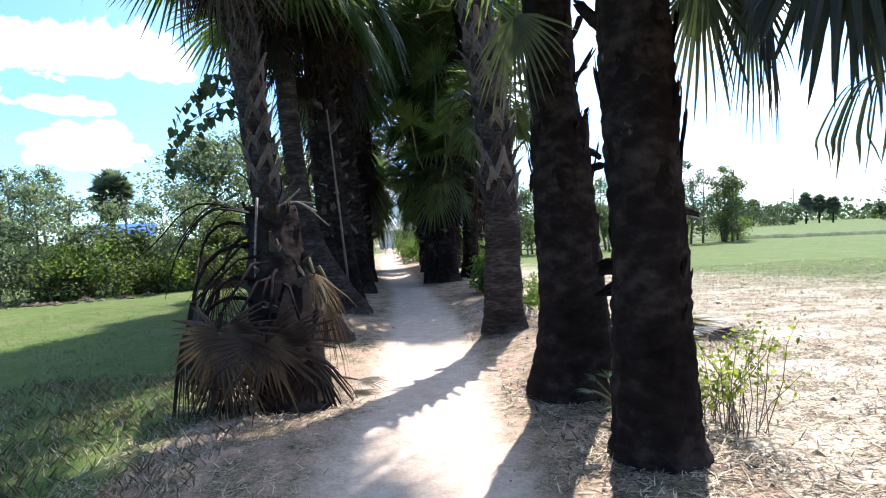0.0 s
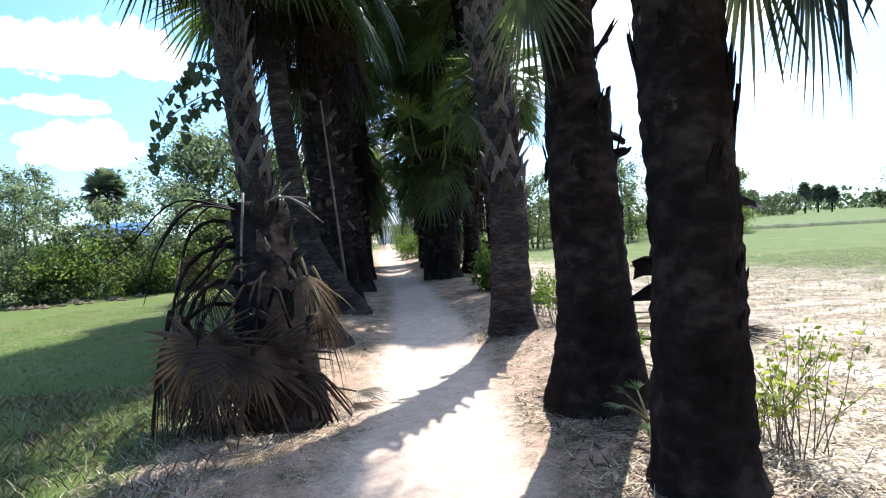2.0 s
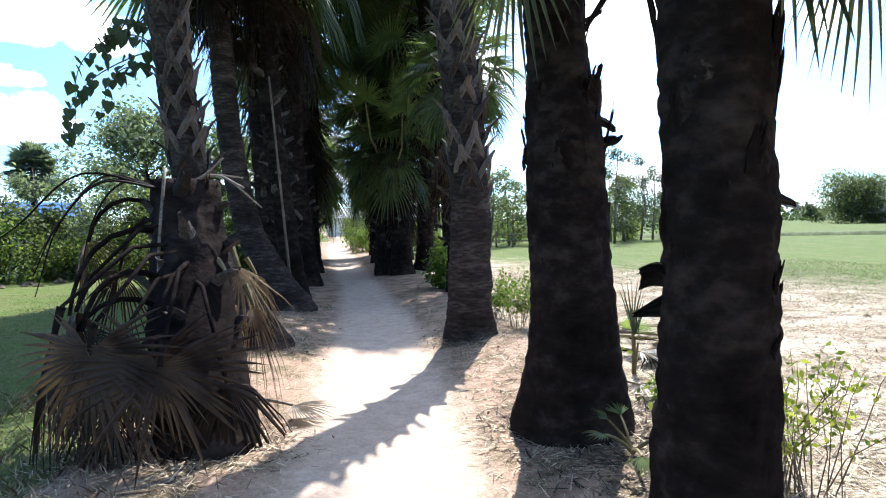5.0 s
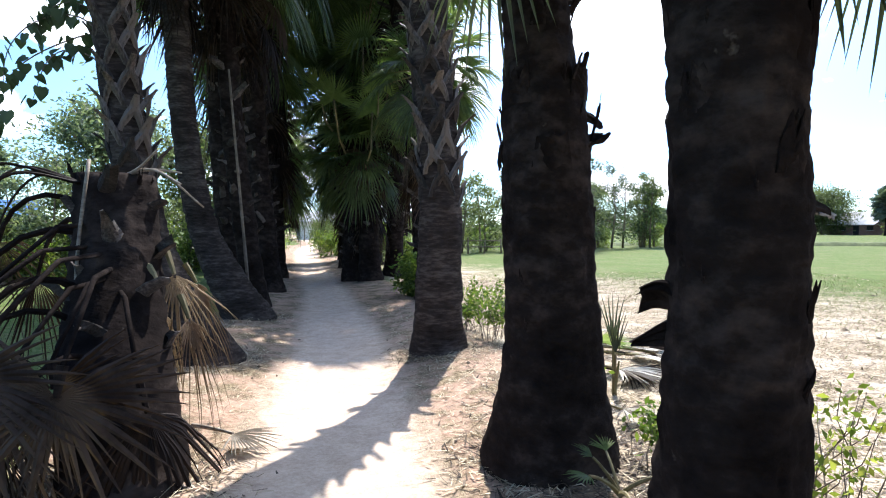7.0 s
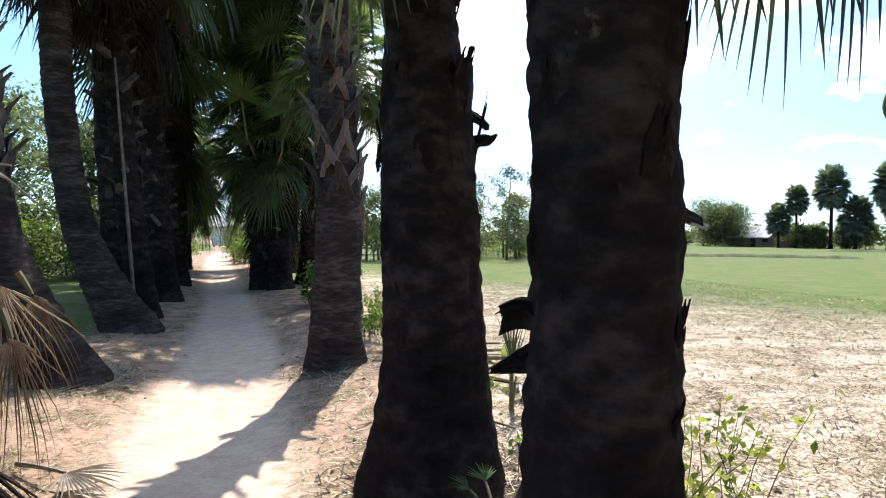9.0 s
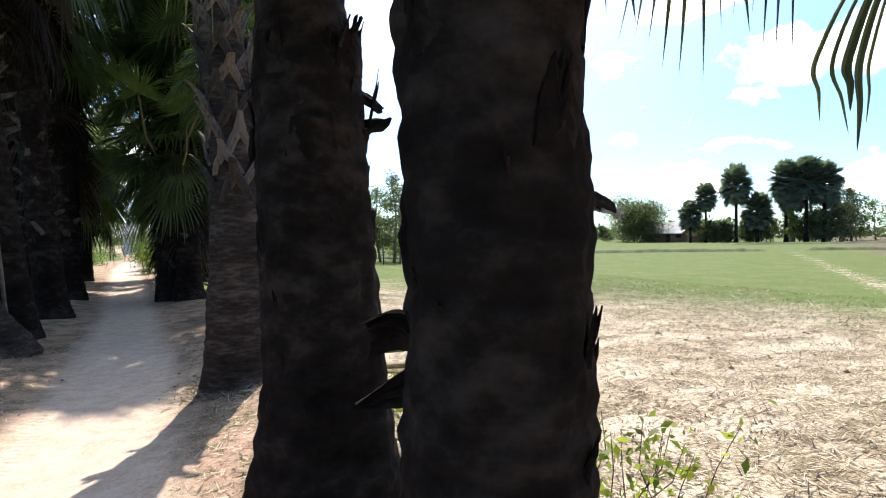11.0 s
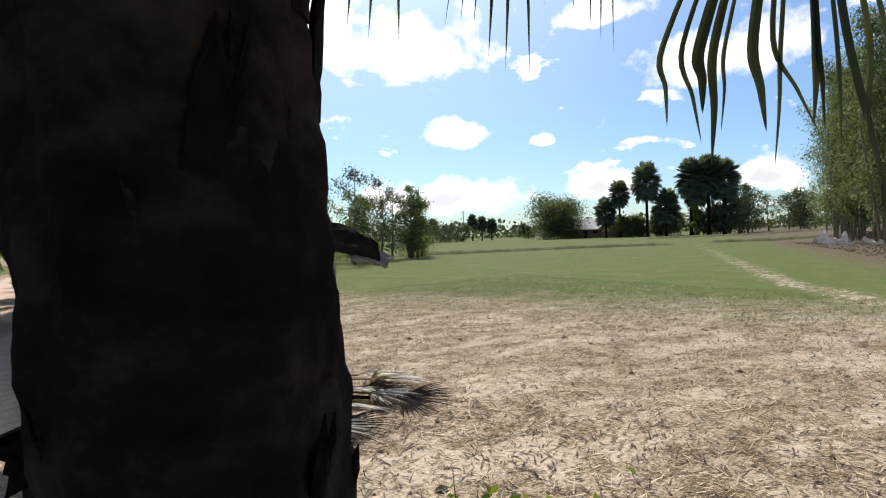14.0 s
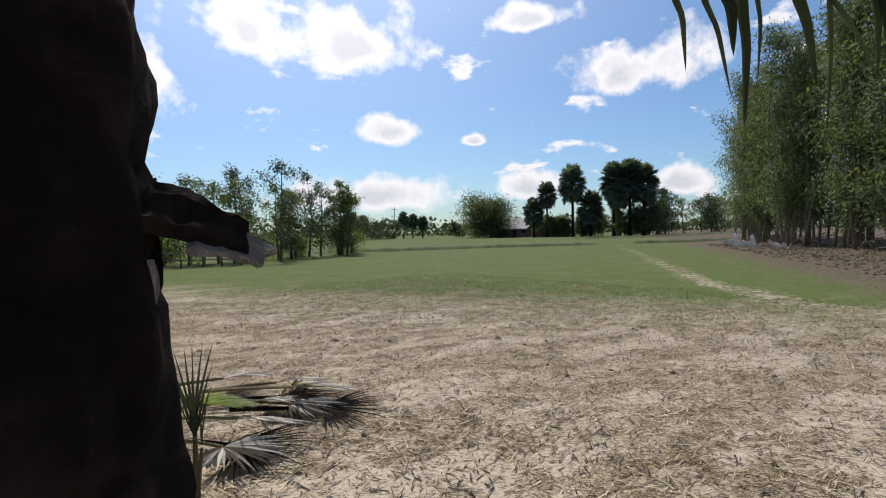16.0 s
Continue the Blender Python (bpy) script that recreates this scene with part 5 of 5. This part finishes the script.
for z, az, k, s in ((0.85, 232, 0, 0.95), (1.15, 205, 2, 1.0), (1.3, 180, 0, 0.9), (0.55, 250, 1, 0.8), (0.7, 212, 0, 0.9), (1.2, 150, 1, 0.9)):
    x, y, r = spline(axs, z)
    part("dead_leaf", ARCH[k], stump, m=pose(x, y, z, rnds.uniform(-12, 12), 0, az) @ Matrix.Translation((r * 0.8, 0, 0)) @ Matrix.Scale(s, 4))
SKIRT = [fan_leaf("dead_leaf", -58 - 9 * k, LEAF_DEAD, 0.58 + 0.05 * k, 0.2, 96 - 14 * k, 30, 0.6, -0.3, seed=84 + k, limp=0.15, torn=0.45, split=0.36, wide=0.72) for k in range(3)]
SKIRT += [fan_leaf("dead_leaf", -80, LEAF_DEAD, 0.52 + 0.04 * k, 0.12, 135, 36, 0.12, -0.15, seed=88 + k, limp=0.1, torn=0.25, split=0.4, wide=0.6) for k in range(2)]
for x, y, z, az, k in ((-0.34, -0.46, 0.74, 256, 3), (-0.03, -0.48, 0.66, 276, 4), (-0.66, -0.1, 0.78, 222, 2), (0.10, -0.12, 0.55, 312, 2), (-0.66, 0.2, 0.9, 195, 1), (-0.36, -0.2, 0.6, 245, 2), (-0.2, -0.2, 0.62, 268, 3)):
    lm = pose(x, y, z, rnds.uniform(-10, 10), 0, az)
    leaf_ob = part("dead_leaf", SKIRT[k], stump, m=lm)
    q = spline(axs, z + 0.25)
    a_, b_ = tube([(q[0], q[1], z + 0.3), ((q[0] + x) / 2, (q[1] + y) / 2, z + 0.28), (x, y, z)], [0.016, 0.013, 0.009], 6)
    part("stalk", mesh_of("stalk", a_, b_, BARK, True), leaf_ob, m=lm.inverted())
RUST_FAN = fan_leaf("dead_leaf", -60, RUST, 0.66, 0.16, 62, 22, 0.25, -0.2, seed=91, limp=0.2, torn=0.35, split=0.16, wide=0.75)
for x, y, z, az, s in ((-0.02, 0.72, 1.05, 318, 1.0), (0.1, 0.55, 0.8, 335, 0.9), (0.02, 0.95, 0.95, 350, 0.85)):
    part("dead_leaf", RUST_FAN, stump, "rust-brown withered leaf", pose(x, y, z, rnds.uniform(-12, 12), 0, az) @ Matrix.Scale(s, 4))
for z, az, s in ((0.98, 335, 1.0),):
    x, y, r = spline(axs, z)
    part("dead_leaf", RUSTY, stump, "rust-brown withered leaf", pose(x, y, z, rnds.uniform(-12, 12), 0, az) @ Matrix.Translation((r * 0.8, 0, 0)) @ Matrix.Scale(s, 4))


def bent_stalk(parent, pts, r0, r1, name="stalk", material=STALK_DRY):
    keys = [(k, *p) for k, p in enumerate(pts)]
    n = (len(pts) - 1) * 5
    line = [spline(keys, (len(pts) - 1) * i / n) for i in range(n + 1)]
    V, F = tube(line, [r0 + (r1 - r0) * i / n for i in range(n + 1)], 6)
    return part(name, mesh_of(name, V, F, material, True), parent)


bent_stalk(stump, [(-0.42, 0.72, 1.56), (-0.40, 0.50, 1.0), (-0.33, 0.30, 0.5)], 0.011, 0.007)
for dx, dy, dz, q in ((-0.75, -0.1, 0.75, 0.06), (-0.9, 0.05, 0.9, 0.1), (-0.62, -0.25, 0.9, 0.04), (-1.0, -0.15, 1.05, 0.1), (-0.55, -0.05, 0.65, 0.05)):
    bent_stalk(stump, [(-0.45, 0.8, 1.42), (-0.45 + dx * 0.45, 0.8 + dy, 1.42 + q), (-0.45 + dx * 0.8, 0.8 + dy * 1.4, 1.2), (-0.45 + dx, 0.8 + dy * 1.6, dz)], 0.010, 0.003, "bent_frond", LEAF_DEAD)
for e in ((0.05, 0.4, 1.5), (0.1, 0.2, 1.42), (-0.05, 0.3, 1.62), (0.15, 0.5, 1.3)):
    bent_stalk(stump, [(-0.38, 0.9, 1.45), ((-0.38 + e[0]) / 2, 0.85, 1.52), (e[0], e[1] + 0.4, e[2])], 0.012, 0.006)

# fallen fan on the sand by the stump
fallen_flat = fan_leaf("blade", 4, LEAF_GREY, 0.5, 0.5, 60, 22, 0.05, 0.05, seed=93, limp=0.1, torn=0.2)


def fallen(x, y, az, me, label, s=1.0, z=0.05, tilt=0.0):
    ob = new("fallen_leaf", me)
    ob.matrix_basis = pose(x, y, z_at(x, y) + z, tilt, 0, az) @ Matrix.Scale(s, 4)
    tagged(ob, label, "palm leaf", "fallen leaves")


fallen(-1.15, 5.3, -35, fallen_flat, "bleached fallen fan leaf on the sand", 0.75)
LEAF_STREAK = mat("streaky_bleached_leaf", [(0.11, 0.085, 0.062), (0.42, 0.37, 0.29), (0.76, 0.71, 0.61)], 5, 0.5, 0.0, 4, (1, 1, 1), 0.15, island=0.75, spec=0.4)
FLAT = [fan_leaf("blade", 3, LEAF_STREAK, 0.62, 0.75, 80 - 10 * k, 24, 0.03, 0.05, seed=94 + k, limp=0.05, torn=0.3, split=0.45, wide=0.58) for k in range(3)]
FLAT_GREEN = fan_leaf("blade", 10, LEAF_PALE, 0.7, 0.5, 65, 34, 0.05, 0.1, seed=98, limp=0.05, torn=0.1, split=0.5)
for x, y, az, k, s, z, tilt in ((2.62, 7.40, -38, 0, 0.95, 0.16, -22), (2.60, 7.55, -18, 1, 0.85, 0.12, -16), (2.70, 7.2, -54, 2, 0.8, 0.10, 2), (2.05, 6.85, -46, 2, 0.9, 0.17, -18), (2.05, 6.6, -62, 0, 0.8, 0.10, 0), (2.3, 7.3, -30, 1, 0.9, 0.10, -12), (2.2, 7.9, -8, 2, 0.9, 0.12, -8)):
    fallen(x, y, az, FLAT[k], "bleached dry fan leaf in a fallen heap", s, z, tilt)
fallen(2.12, 6.75, -44, FLAT_GREEN, "fading green fan leaf in a fallen heap", 0.6, 0.24, -30)
# dark fans laid under the heap as the shade in its gaps
GAP_FLAT = fan_leaf("blade", 3, LEAF_DEAD, 0.6, 0.8, 80, 26, 0.05, 0.05, seed=99, limp=0.05, torn=0.4, split=0.3, wide=0.7)
for x, y, az, tilt in ((2.5, 7.5, -30, 4), (2.0, 6.8, -55, 6), (2.7, 7.1, -44, 6)):
    fallen(x, y, az, GAP_FLAT, "dark fan leaf added for shaded gaps in a fallen heap", 1.0, 0.05, tilt)
fallen(1.6, 5.4, -60, FLAT[1], "dry fan leaf at the foot of a palm", 0.6, 0.05)
fallen(1.75, 5.6, 75, FLAT[2], "dry fan leaf at the foot of a palm", 0.55, 0.2, 30)

# slim bamboo pole that leans against the palms
bp_ = thing("bamboo_pole", (-1.66, 10.85, z_at(-1.66, 10.85)), "thin pale bamboo pole leaning on palm trunks", "pole")
line = [(-0.02 - 0.3 * i / 12, 0.05 * i / 12, 3.95 * i / 12 - 0.05) for i in range(13)]
V, F = tube(line, [0.026 - 0.001 * i + (0.003 if i % 2 else 0) for i in range(13)], 8)
part("culm", mesh_of("culm", V, F, TWIG, True), bp_)


# climber with heart-shaped leaves on the leaning palm
def heart(name, size, material, seed):
    V, F = [], []
    outline = [(0, 0), (-0.12, 0.30), (0.05, 0.52), (0.40, 0.48), (0.75, 0.24), (1.05, 0.0), (0.75, -0.24), (0.40, -0.48), (0.05, -0.52), (-0.12, -0.30)]
    rnd = random.Random(seed)
    V.append((0.35 * size, 0, -0.04 * size))
    for x, y in outline:
        V.append((x * size, y * size, 0.12 * size * abs(y) + rnd.uniform(-0.02, 0.02) * size - 0.1 * size * x * x))
    n = len(outline)
    for k in range(n):
        F.append((0, 1 + k, 1 + (k + 1) % n))
    return mesh_of(name, V, F, material, True)


HEARTS = [heart("leaf", 0.115, TREE_LEAF_DARK, k) for k in range(3)]
climber = thing("climber", (-2.55, 7.95, 3.3), "hanging climber with dark heart-shaped leaves", "climbing plant")
climber.scale = (1.12, 1.12, 1.12)
rv = random.Random(5)
for pts in ([(0, 0, 0), (-0.3, -0.05, 0.3), (-0.7, 0.0, 0.25), (-0.95, 0.0, -0.05), (-1.0, 0.0, -0.6)], [(0, 0, -0.2), (-0.35, 0, 0.0), (-0.6, 0, -0.1), (-0.75, 0, -0.5)], [(0, 0, 0.2), (-0.4, 0.1, 0.15), (-0.85, 0.1, -0.1), (-1.1, 0.1, -0.45), (-1.08, 0.1, -0.8)], [(0, 0, 0.25), (-0.35, 0, 0.45), (-0.6, 0, 0.35), (-0.72, 0, 0.1)]):
    bent_stalk(climber, pts, 0.009, 0.003, "stem", TWIG)
    keys = [(k, *p) for k, p in enumerate(pts)]
    for k in range(20):
        q = [v + rv.uniform(-0.05, 0.05) for v in spline(keys, 0.7 + (len(pts) - 1.75) * k / 19)]
        part("leaf", rv.choice(HEARTS), climber, m=pose(*q, rv.uniform(-40, 40), rv.uniform(35, 100), rv.uniform(0, 360)) @ Matrix.Scale(rv.uniform(0.7, 1.15), 4))


WEED_LEAF = mat("weed_leaf", [(0.12, 0.17, 0.03), (0.22, 0.27, 0.05), (0.38, 0.38, 0.10)], 2.0, 0.55, 0.0, 3, (1, 1, 1), 0.5, island=0.4)


# twiggy weeds by the trunks
def weed(x, y, h, w, n, label, seed, material=BUSH_LEAF, leaf=0.05, per=9):
    rnd = random.Random(seed)
    t = thing("bush", (x, y, z_at(x, y)), label, "bush", "weeds by the palms")
    V, F, ends = [], [], []
    for k in range(n):
        az = rnd.uniform(0, 6.28)
        out = rnd.uniform(0.1, 0.5) * w
        hh = h * rnd.uniform(0.5, 1.0)
        bx, by = rnd.uniform(-0.14, 0.14), rnd.uniform(-0.14, 0.14)
        pts = [(bx, by, -0.03), (bx + math.cos(az) * out * 0.3 + rnd.uniform(-0.04, 0.04), by + math.sin(az) * out * 0.3 + rnd.uniform(-0.04, 0.04), hh * 0.45), (math.cos(az) * out * 0.8, math.sin(az) * out * 0.8, hh * 0.8), (math.cos(az) * out, math.sin(az) * out, hh)]
        a, b = tube(pts, [0.004, 0.0034, 0.0024, 0.0012], 4)
        o = len(V)
        V += a
        F += [tuple(i + o for i in f) for f in b]
        for q in range(5):
            u = rnd.uniform(0.35, 1.0)
            i = min(2, int(u * 3))
            ends.append(tuple(Vector(pts[i]).lerp(Vector(pts[i + 1]), u * 3 - i)))
    part("stem", mesh_of("stem", V, F, TWIG), t)
    part("foliage", leaf_cloud("foliage", ends, per, 0.035, leaf, material, seed, 2.0), t)
    return t


weed(1.92, 3.40, 0.80, 0.8, 22, "thin weed with sparse yellow-green leaves beside a palm", 601, WEED_LEAF, 0.045, 3)
weed(1.78, 3.62, 0.5, 0.6, 16, "thin weed with sparse yellow-green leaves beside a palm", 602, WEED_LEAF, 0.05, 3)
weed(1.62, 7.9, 0.75, 0.8, 26, "leafy green weed behind a palm trunk", 603)
weed(1.45, 8.5, 0.6, 0.7, 20, "leafy green weed behind a palm trunk", 604)
weed(1.5, 5.2, 0.5, 0.5, 12, "thin weed growing from palm litter", 605)
weed(1.35, 12.2, 0.9, 0.9, 26, "leafy green weed behind a palm trunk", 607)
weed(1.65, 4.2, 0.35, 0.4, 10, "thin weed growing from palm litter", 608)

# palm seedling between the trunks
seedling = thing("palm_seedling", (1.22, 3.86, z_at(1.22, 3.86)), "small green palm seedling between two trunks", "palm seedling")
SMALL = [fan_leaf("leaf", 62 - 14 * k, LEAF_PALE, 0.24, 0.42, 60, 14, 0.1, 0.1, seed=610 + k, limp=0.5) for k in range(3)]
for k, az in enumerate((150, 200, 255, 95, 320)):
    part("leaf", SMALL[k % 3], seedling, m=pose(0, 0, 0.03, 0, 0, az) @ Matrix.Scale(0.52 + 0.08 * (k % 3), 4))


young = thing("palm_seedling", (2.05, 5.6, z_at(2.05, 5.6)), "slender upright palm seedling behind a thick trunk", "palm seedling")
SLENDER = fan_leaf("leaf", 84, LEAF_DULL, 0.5, 0.42, 22, 7, 0.05, 0.1, seed=640, limp=0.1, split=0.3)
for az, s in ((80, 1.0), (250, 0.85), (330, 0.7)):
    part("leaf", SLENDER, young, m=pose(0, 0, 0, 0, 0, az) @ Matrix.Scale(s, 4))


# ---- ground cover ----
def blades(name, n, area, lengths, width, material, seed, lying=True, keep=None, label="", category=""):
    """Thin blades or straws scattered on the ground, as one mesh. area: x0, x1, y0, y1."""
    rs = np.random.RandomState(seed)
    x, y = rs.uniform(area[0], area[1], n), rs.uniform(area[2], area[3], n)
    if keep is not None:
        ok = keep(x, y, rs)
        x, y = x[ok], y[ok]
    n = len(x)
    z = height(x, y)
    a = rs.uniform(0, 2 * math.pi, n)
    L = rs.uniform(lengths[0], lengths[1], n)
    up = np.abs(rs.normal(0.0, 0.16, n)) if lying else rs.uniform(0.8, 2.6, n)
    d = np.stack([np.cos(a), np.sin(a), up], 1)
    d /= np.linalg.norm(d, axis=1, keepdims=True)
    s = np.stack([-np.sin(a), np.cos(a), np.zeros(n)], 1) * (width * rs.uniform(0.6, 1.4, n))[:, None]
    p = np.stack([x, y, z + (0.006 if lying else -0.003)], 1)
    bend = np.stack([np.cos(a), np.sin(a), np.zeros(n)], 1) * (L * 0.25)[:, None] * (0 if lying else 1)
    mid = p + d * (L * 0.5)[:, None] + s * 0.2
    V = np.stack([p - s, p + s, mid + s * 0.8, p + d * L[:, None] + bend, mid - s * 0.8], 1).reshape(-1, 3)
    me = bpy.data.meshes.new(name)
    me.vertices.add(n * 5)
    me.vertices.foreach_set("co", V.ravel())
    me.loops.add(n * 5)
    me.loops.foreach_set("vertex_index", np.arange(n * 5))
    me.polygons.add(n)
    me.polygons.foreach_set("loop_start", np.arange(0, n * 5, 5))
    me.polygons.foreach_set("loop_total", np.full(n, 5))
    me.materials.append(material)
    me.update(calc_edges=True)
    tagged(new(name, me), label, category, kind="stuff")


def off_path(x, y, rs, lo=0.45, hi=1.0):
    d = np.abs(x - path_x(y))
    return rs.uniform(0, 1, len(x)) < smoothstep(d, lo, hi)


def lumpy(x, y):
    return 0.5 + 0.5 * np.sin(x * 3.1 + np.sin(y * 2.3) * 2) * np.sin(y * 2.7 + np.sin(x * 1.7) * 2)


blades("straw", 90000, (1.2, 11.5, 1.5, 16), (0.03, 0.15), 0.0036, STRAW, 1, keep=lambda x, y, rs: (x + 0.57 * y < 16.5) & (rs.uniform(0, 1, len(x)) < 0.25 + 0.75 * lumpy(x, y)), label="dry scattered straw and chaff on the field", category="straw")
blades("straw", 22000, (-2.4, 2.2, 2.0, 11), (0.03, 0.16), 0.003, STRAW, 2, keep=lambda x, y, rs: off_path(x, y, rs, 0.4, 1.1), label="dry leaf litter along the path", category="straw")
DARK_LITTER = mat("dark_litter", [(0.04, 0.03, 0.022), (0.09, 0.066, 0.048), (0.16, 0.12, 0.085)], 8, 0.9, 0.0, 3, island=0.4)
blades("litter", 42000, (1.0, 11.5, 1.5, 16), (0.02, 0.12), 0.0048, DARK_LITTER, 3, keep=lambda x, y, rs: rs.uniform(0, 1, len(x)) < 0.15 + 0.85 * (1 - lumpy(x, y)), label="dark rotten leaf litter among the straw", category="litter")
blades("grass", 60000, (-8.5, -1.9, 2.0, 14), (0.012, 0.04), 0.0016, GRASS, 4, lying=False, keep=lambda x, y, rs: rs.uniform(0, 1, len(x)) < 0.35 + 0.65 * lumpy(x, y), label="short green lawn grass", category="grass")
blades("grass", 26000, (2.0, 14, 3, 18), (0.02, 0.06), 0.0025, GRASS, 5, lying=False, keep=lambda x, y, rs: rs.uniform(0, 1, len(x)) < 0.05 + 0.95 * smoothstep(x + 0.57 * y, 7.5, 14.5), label="sparse green grass in the straw", category="grass")
blades("grass", 9000, (-4.5, -1.5, 2.0, 6.0), (0.04, 0.12), 0.003, STRAW, 6, lying=False, keep=lambda x, y, rs: rs.uniform(0, 1, len(x)) < lumpy(x, y), label="dry grass tufts beside the lawn", category="grass")

blades("litter", 5200, (1.4, 14, 2.0, 18), (0.04, 0.2), 0.0052, DARK_LITTER, 21, label="dark scraps of dead palm leaf on the field", category="litter")
blades("straw", 6000, (1.4, 14, 2.0, 18), (0.04, 0.2), 0.0055, STRAW, 22, label="pale scraps of dead palm leaf on the field", category="straw")

for fx, fy in ((1.22, 3.06), (1.07, 4.44), (0.88, 7.48), (-1.3, 4.55), (-1.5, 7.35), (-1.59, 10.2)):
    ring = lambda x, y, rs, fx=fx, fy=fy: rs.uniform(0, 1, len(x)) < np.exp(-((np.hypot(x - fx, y - fy) - 0.36) / 0.2) ** 2)
    blades("litter", 1700, (fx - 0.8, fx + 0.8, fy - 0.8, fy + 0.8), (0.03, 0.16), 0.005, STRAW, int(fx * 100 + 700), keep=ring, label="dry litter heaped at a palm foot", category="litter")
    blades("litter", 1500, (fx - 0.8, fx + 0.8, fy - 0.8, fy + 0.8), (0.03, 0.12), 0.005, DARK_LITTER, int(fx * 100 + 900), keep=ring, label="dark fibres and dead leaves at a palm foot", category="litter")


heap = lambda x, y, rs: rs.uniform(0, 1, len(x)) < np.exp(-((x - 1.35) / 0.42) ** 2 - ((y - 4.2) / 0.95) ** 2)
blades("litter", 12000, (0.5, 2.3, 2.6, 6.2), (0.03, 0.16), 0.007, DARK_LITTER, 31, keep=heap, label="dark heaped leaf litter between two thick palms", category="litter")


def lumps(name, n, area, sizes, material, seed, label, category, keep=None):
    rs = np.random.RandomState(seed)
    V, F = [], []
    unit = [(1, 0, 0), (0, 1, 0), (-1, 0, 0), (0, -1, 0), (0, 0, 0.8), (0, 0, -0.4)]
    tri = [(0, 1, 4), (1, 2, 4), (2, 3, 4), (3, 0, 4), (1, 0, 5), (2, 1, 5), (3, 2, 5), (0, 3, 5)]
    for _ in range(n):
        x, y = rs.uniform(area[0], area[1]), rs.uniform(area[2], area[3])
        if keep and not keep(x, y):
            continue
        s = rs.uniform(*sizes) * rs.uniform(0.5, 1)
        z = z_at(x, y)
        a = rs.uniform(0, 6.28)
        o = len(V)
        for u in unit:
            w = s * rs.uniform(0.7, 1.3)
            V.append((x + (u[0] * math.cos(a) - u[1] * math.sin(a)) * w, y + (u[0] * math.sin(a) + u[1] * math.cos(a)) * w, z + u[2] * w * 0.7 + s * 0.15))
        F += [tuple(i + o for i in f) for f in tri]
    tagged(new(name, mesh_of(name, V, F, material)), label, category, kind="stuff")


lumps("clods", 420, (1.6, 14, 2, 16), (0.012, 0.05), CLOD, 11, "small dark clods lying on the field", "clods")
lumps("clods", 9000, (13, 50, 0, 26), (0.04, 0.13), CLOD, 12, "rough brown clods of the tilled plot", "clods", keep=lambda x, y: 0.62 * x - 0.9 * y > 6.2)
lumps("clods", 120, (-2.0, 2.0, 2, 9), (0.01, 0.03), CLOD, 13, "small earth crumbs along the path", "clods", keep=lambda x, y: abs(x - float(path_x(y))) > 0.5)
lumps("clods", 700, (-20, -8.5, 10.5, 17.0), (0.05, 0.22), CLOD, 14, "brown soil heap in front of the hedge", "clods", keep=lambda x, y: abs(y - (15.0 + 0.55 * (x + 11.0))) < 0.8)
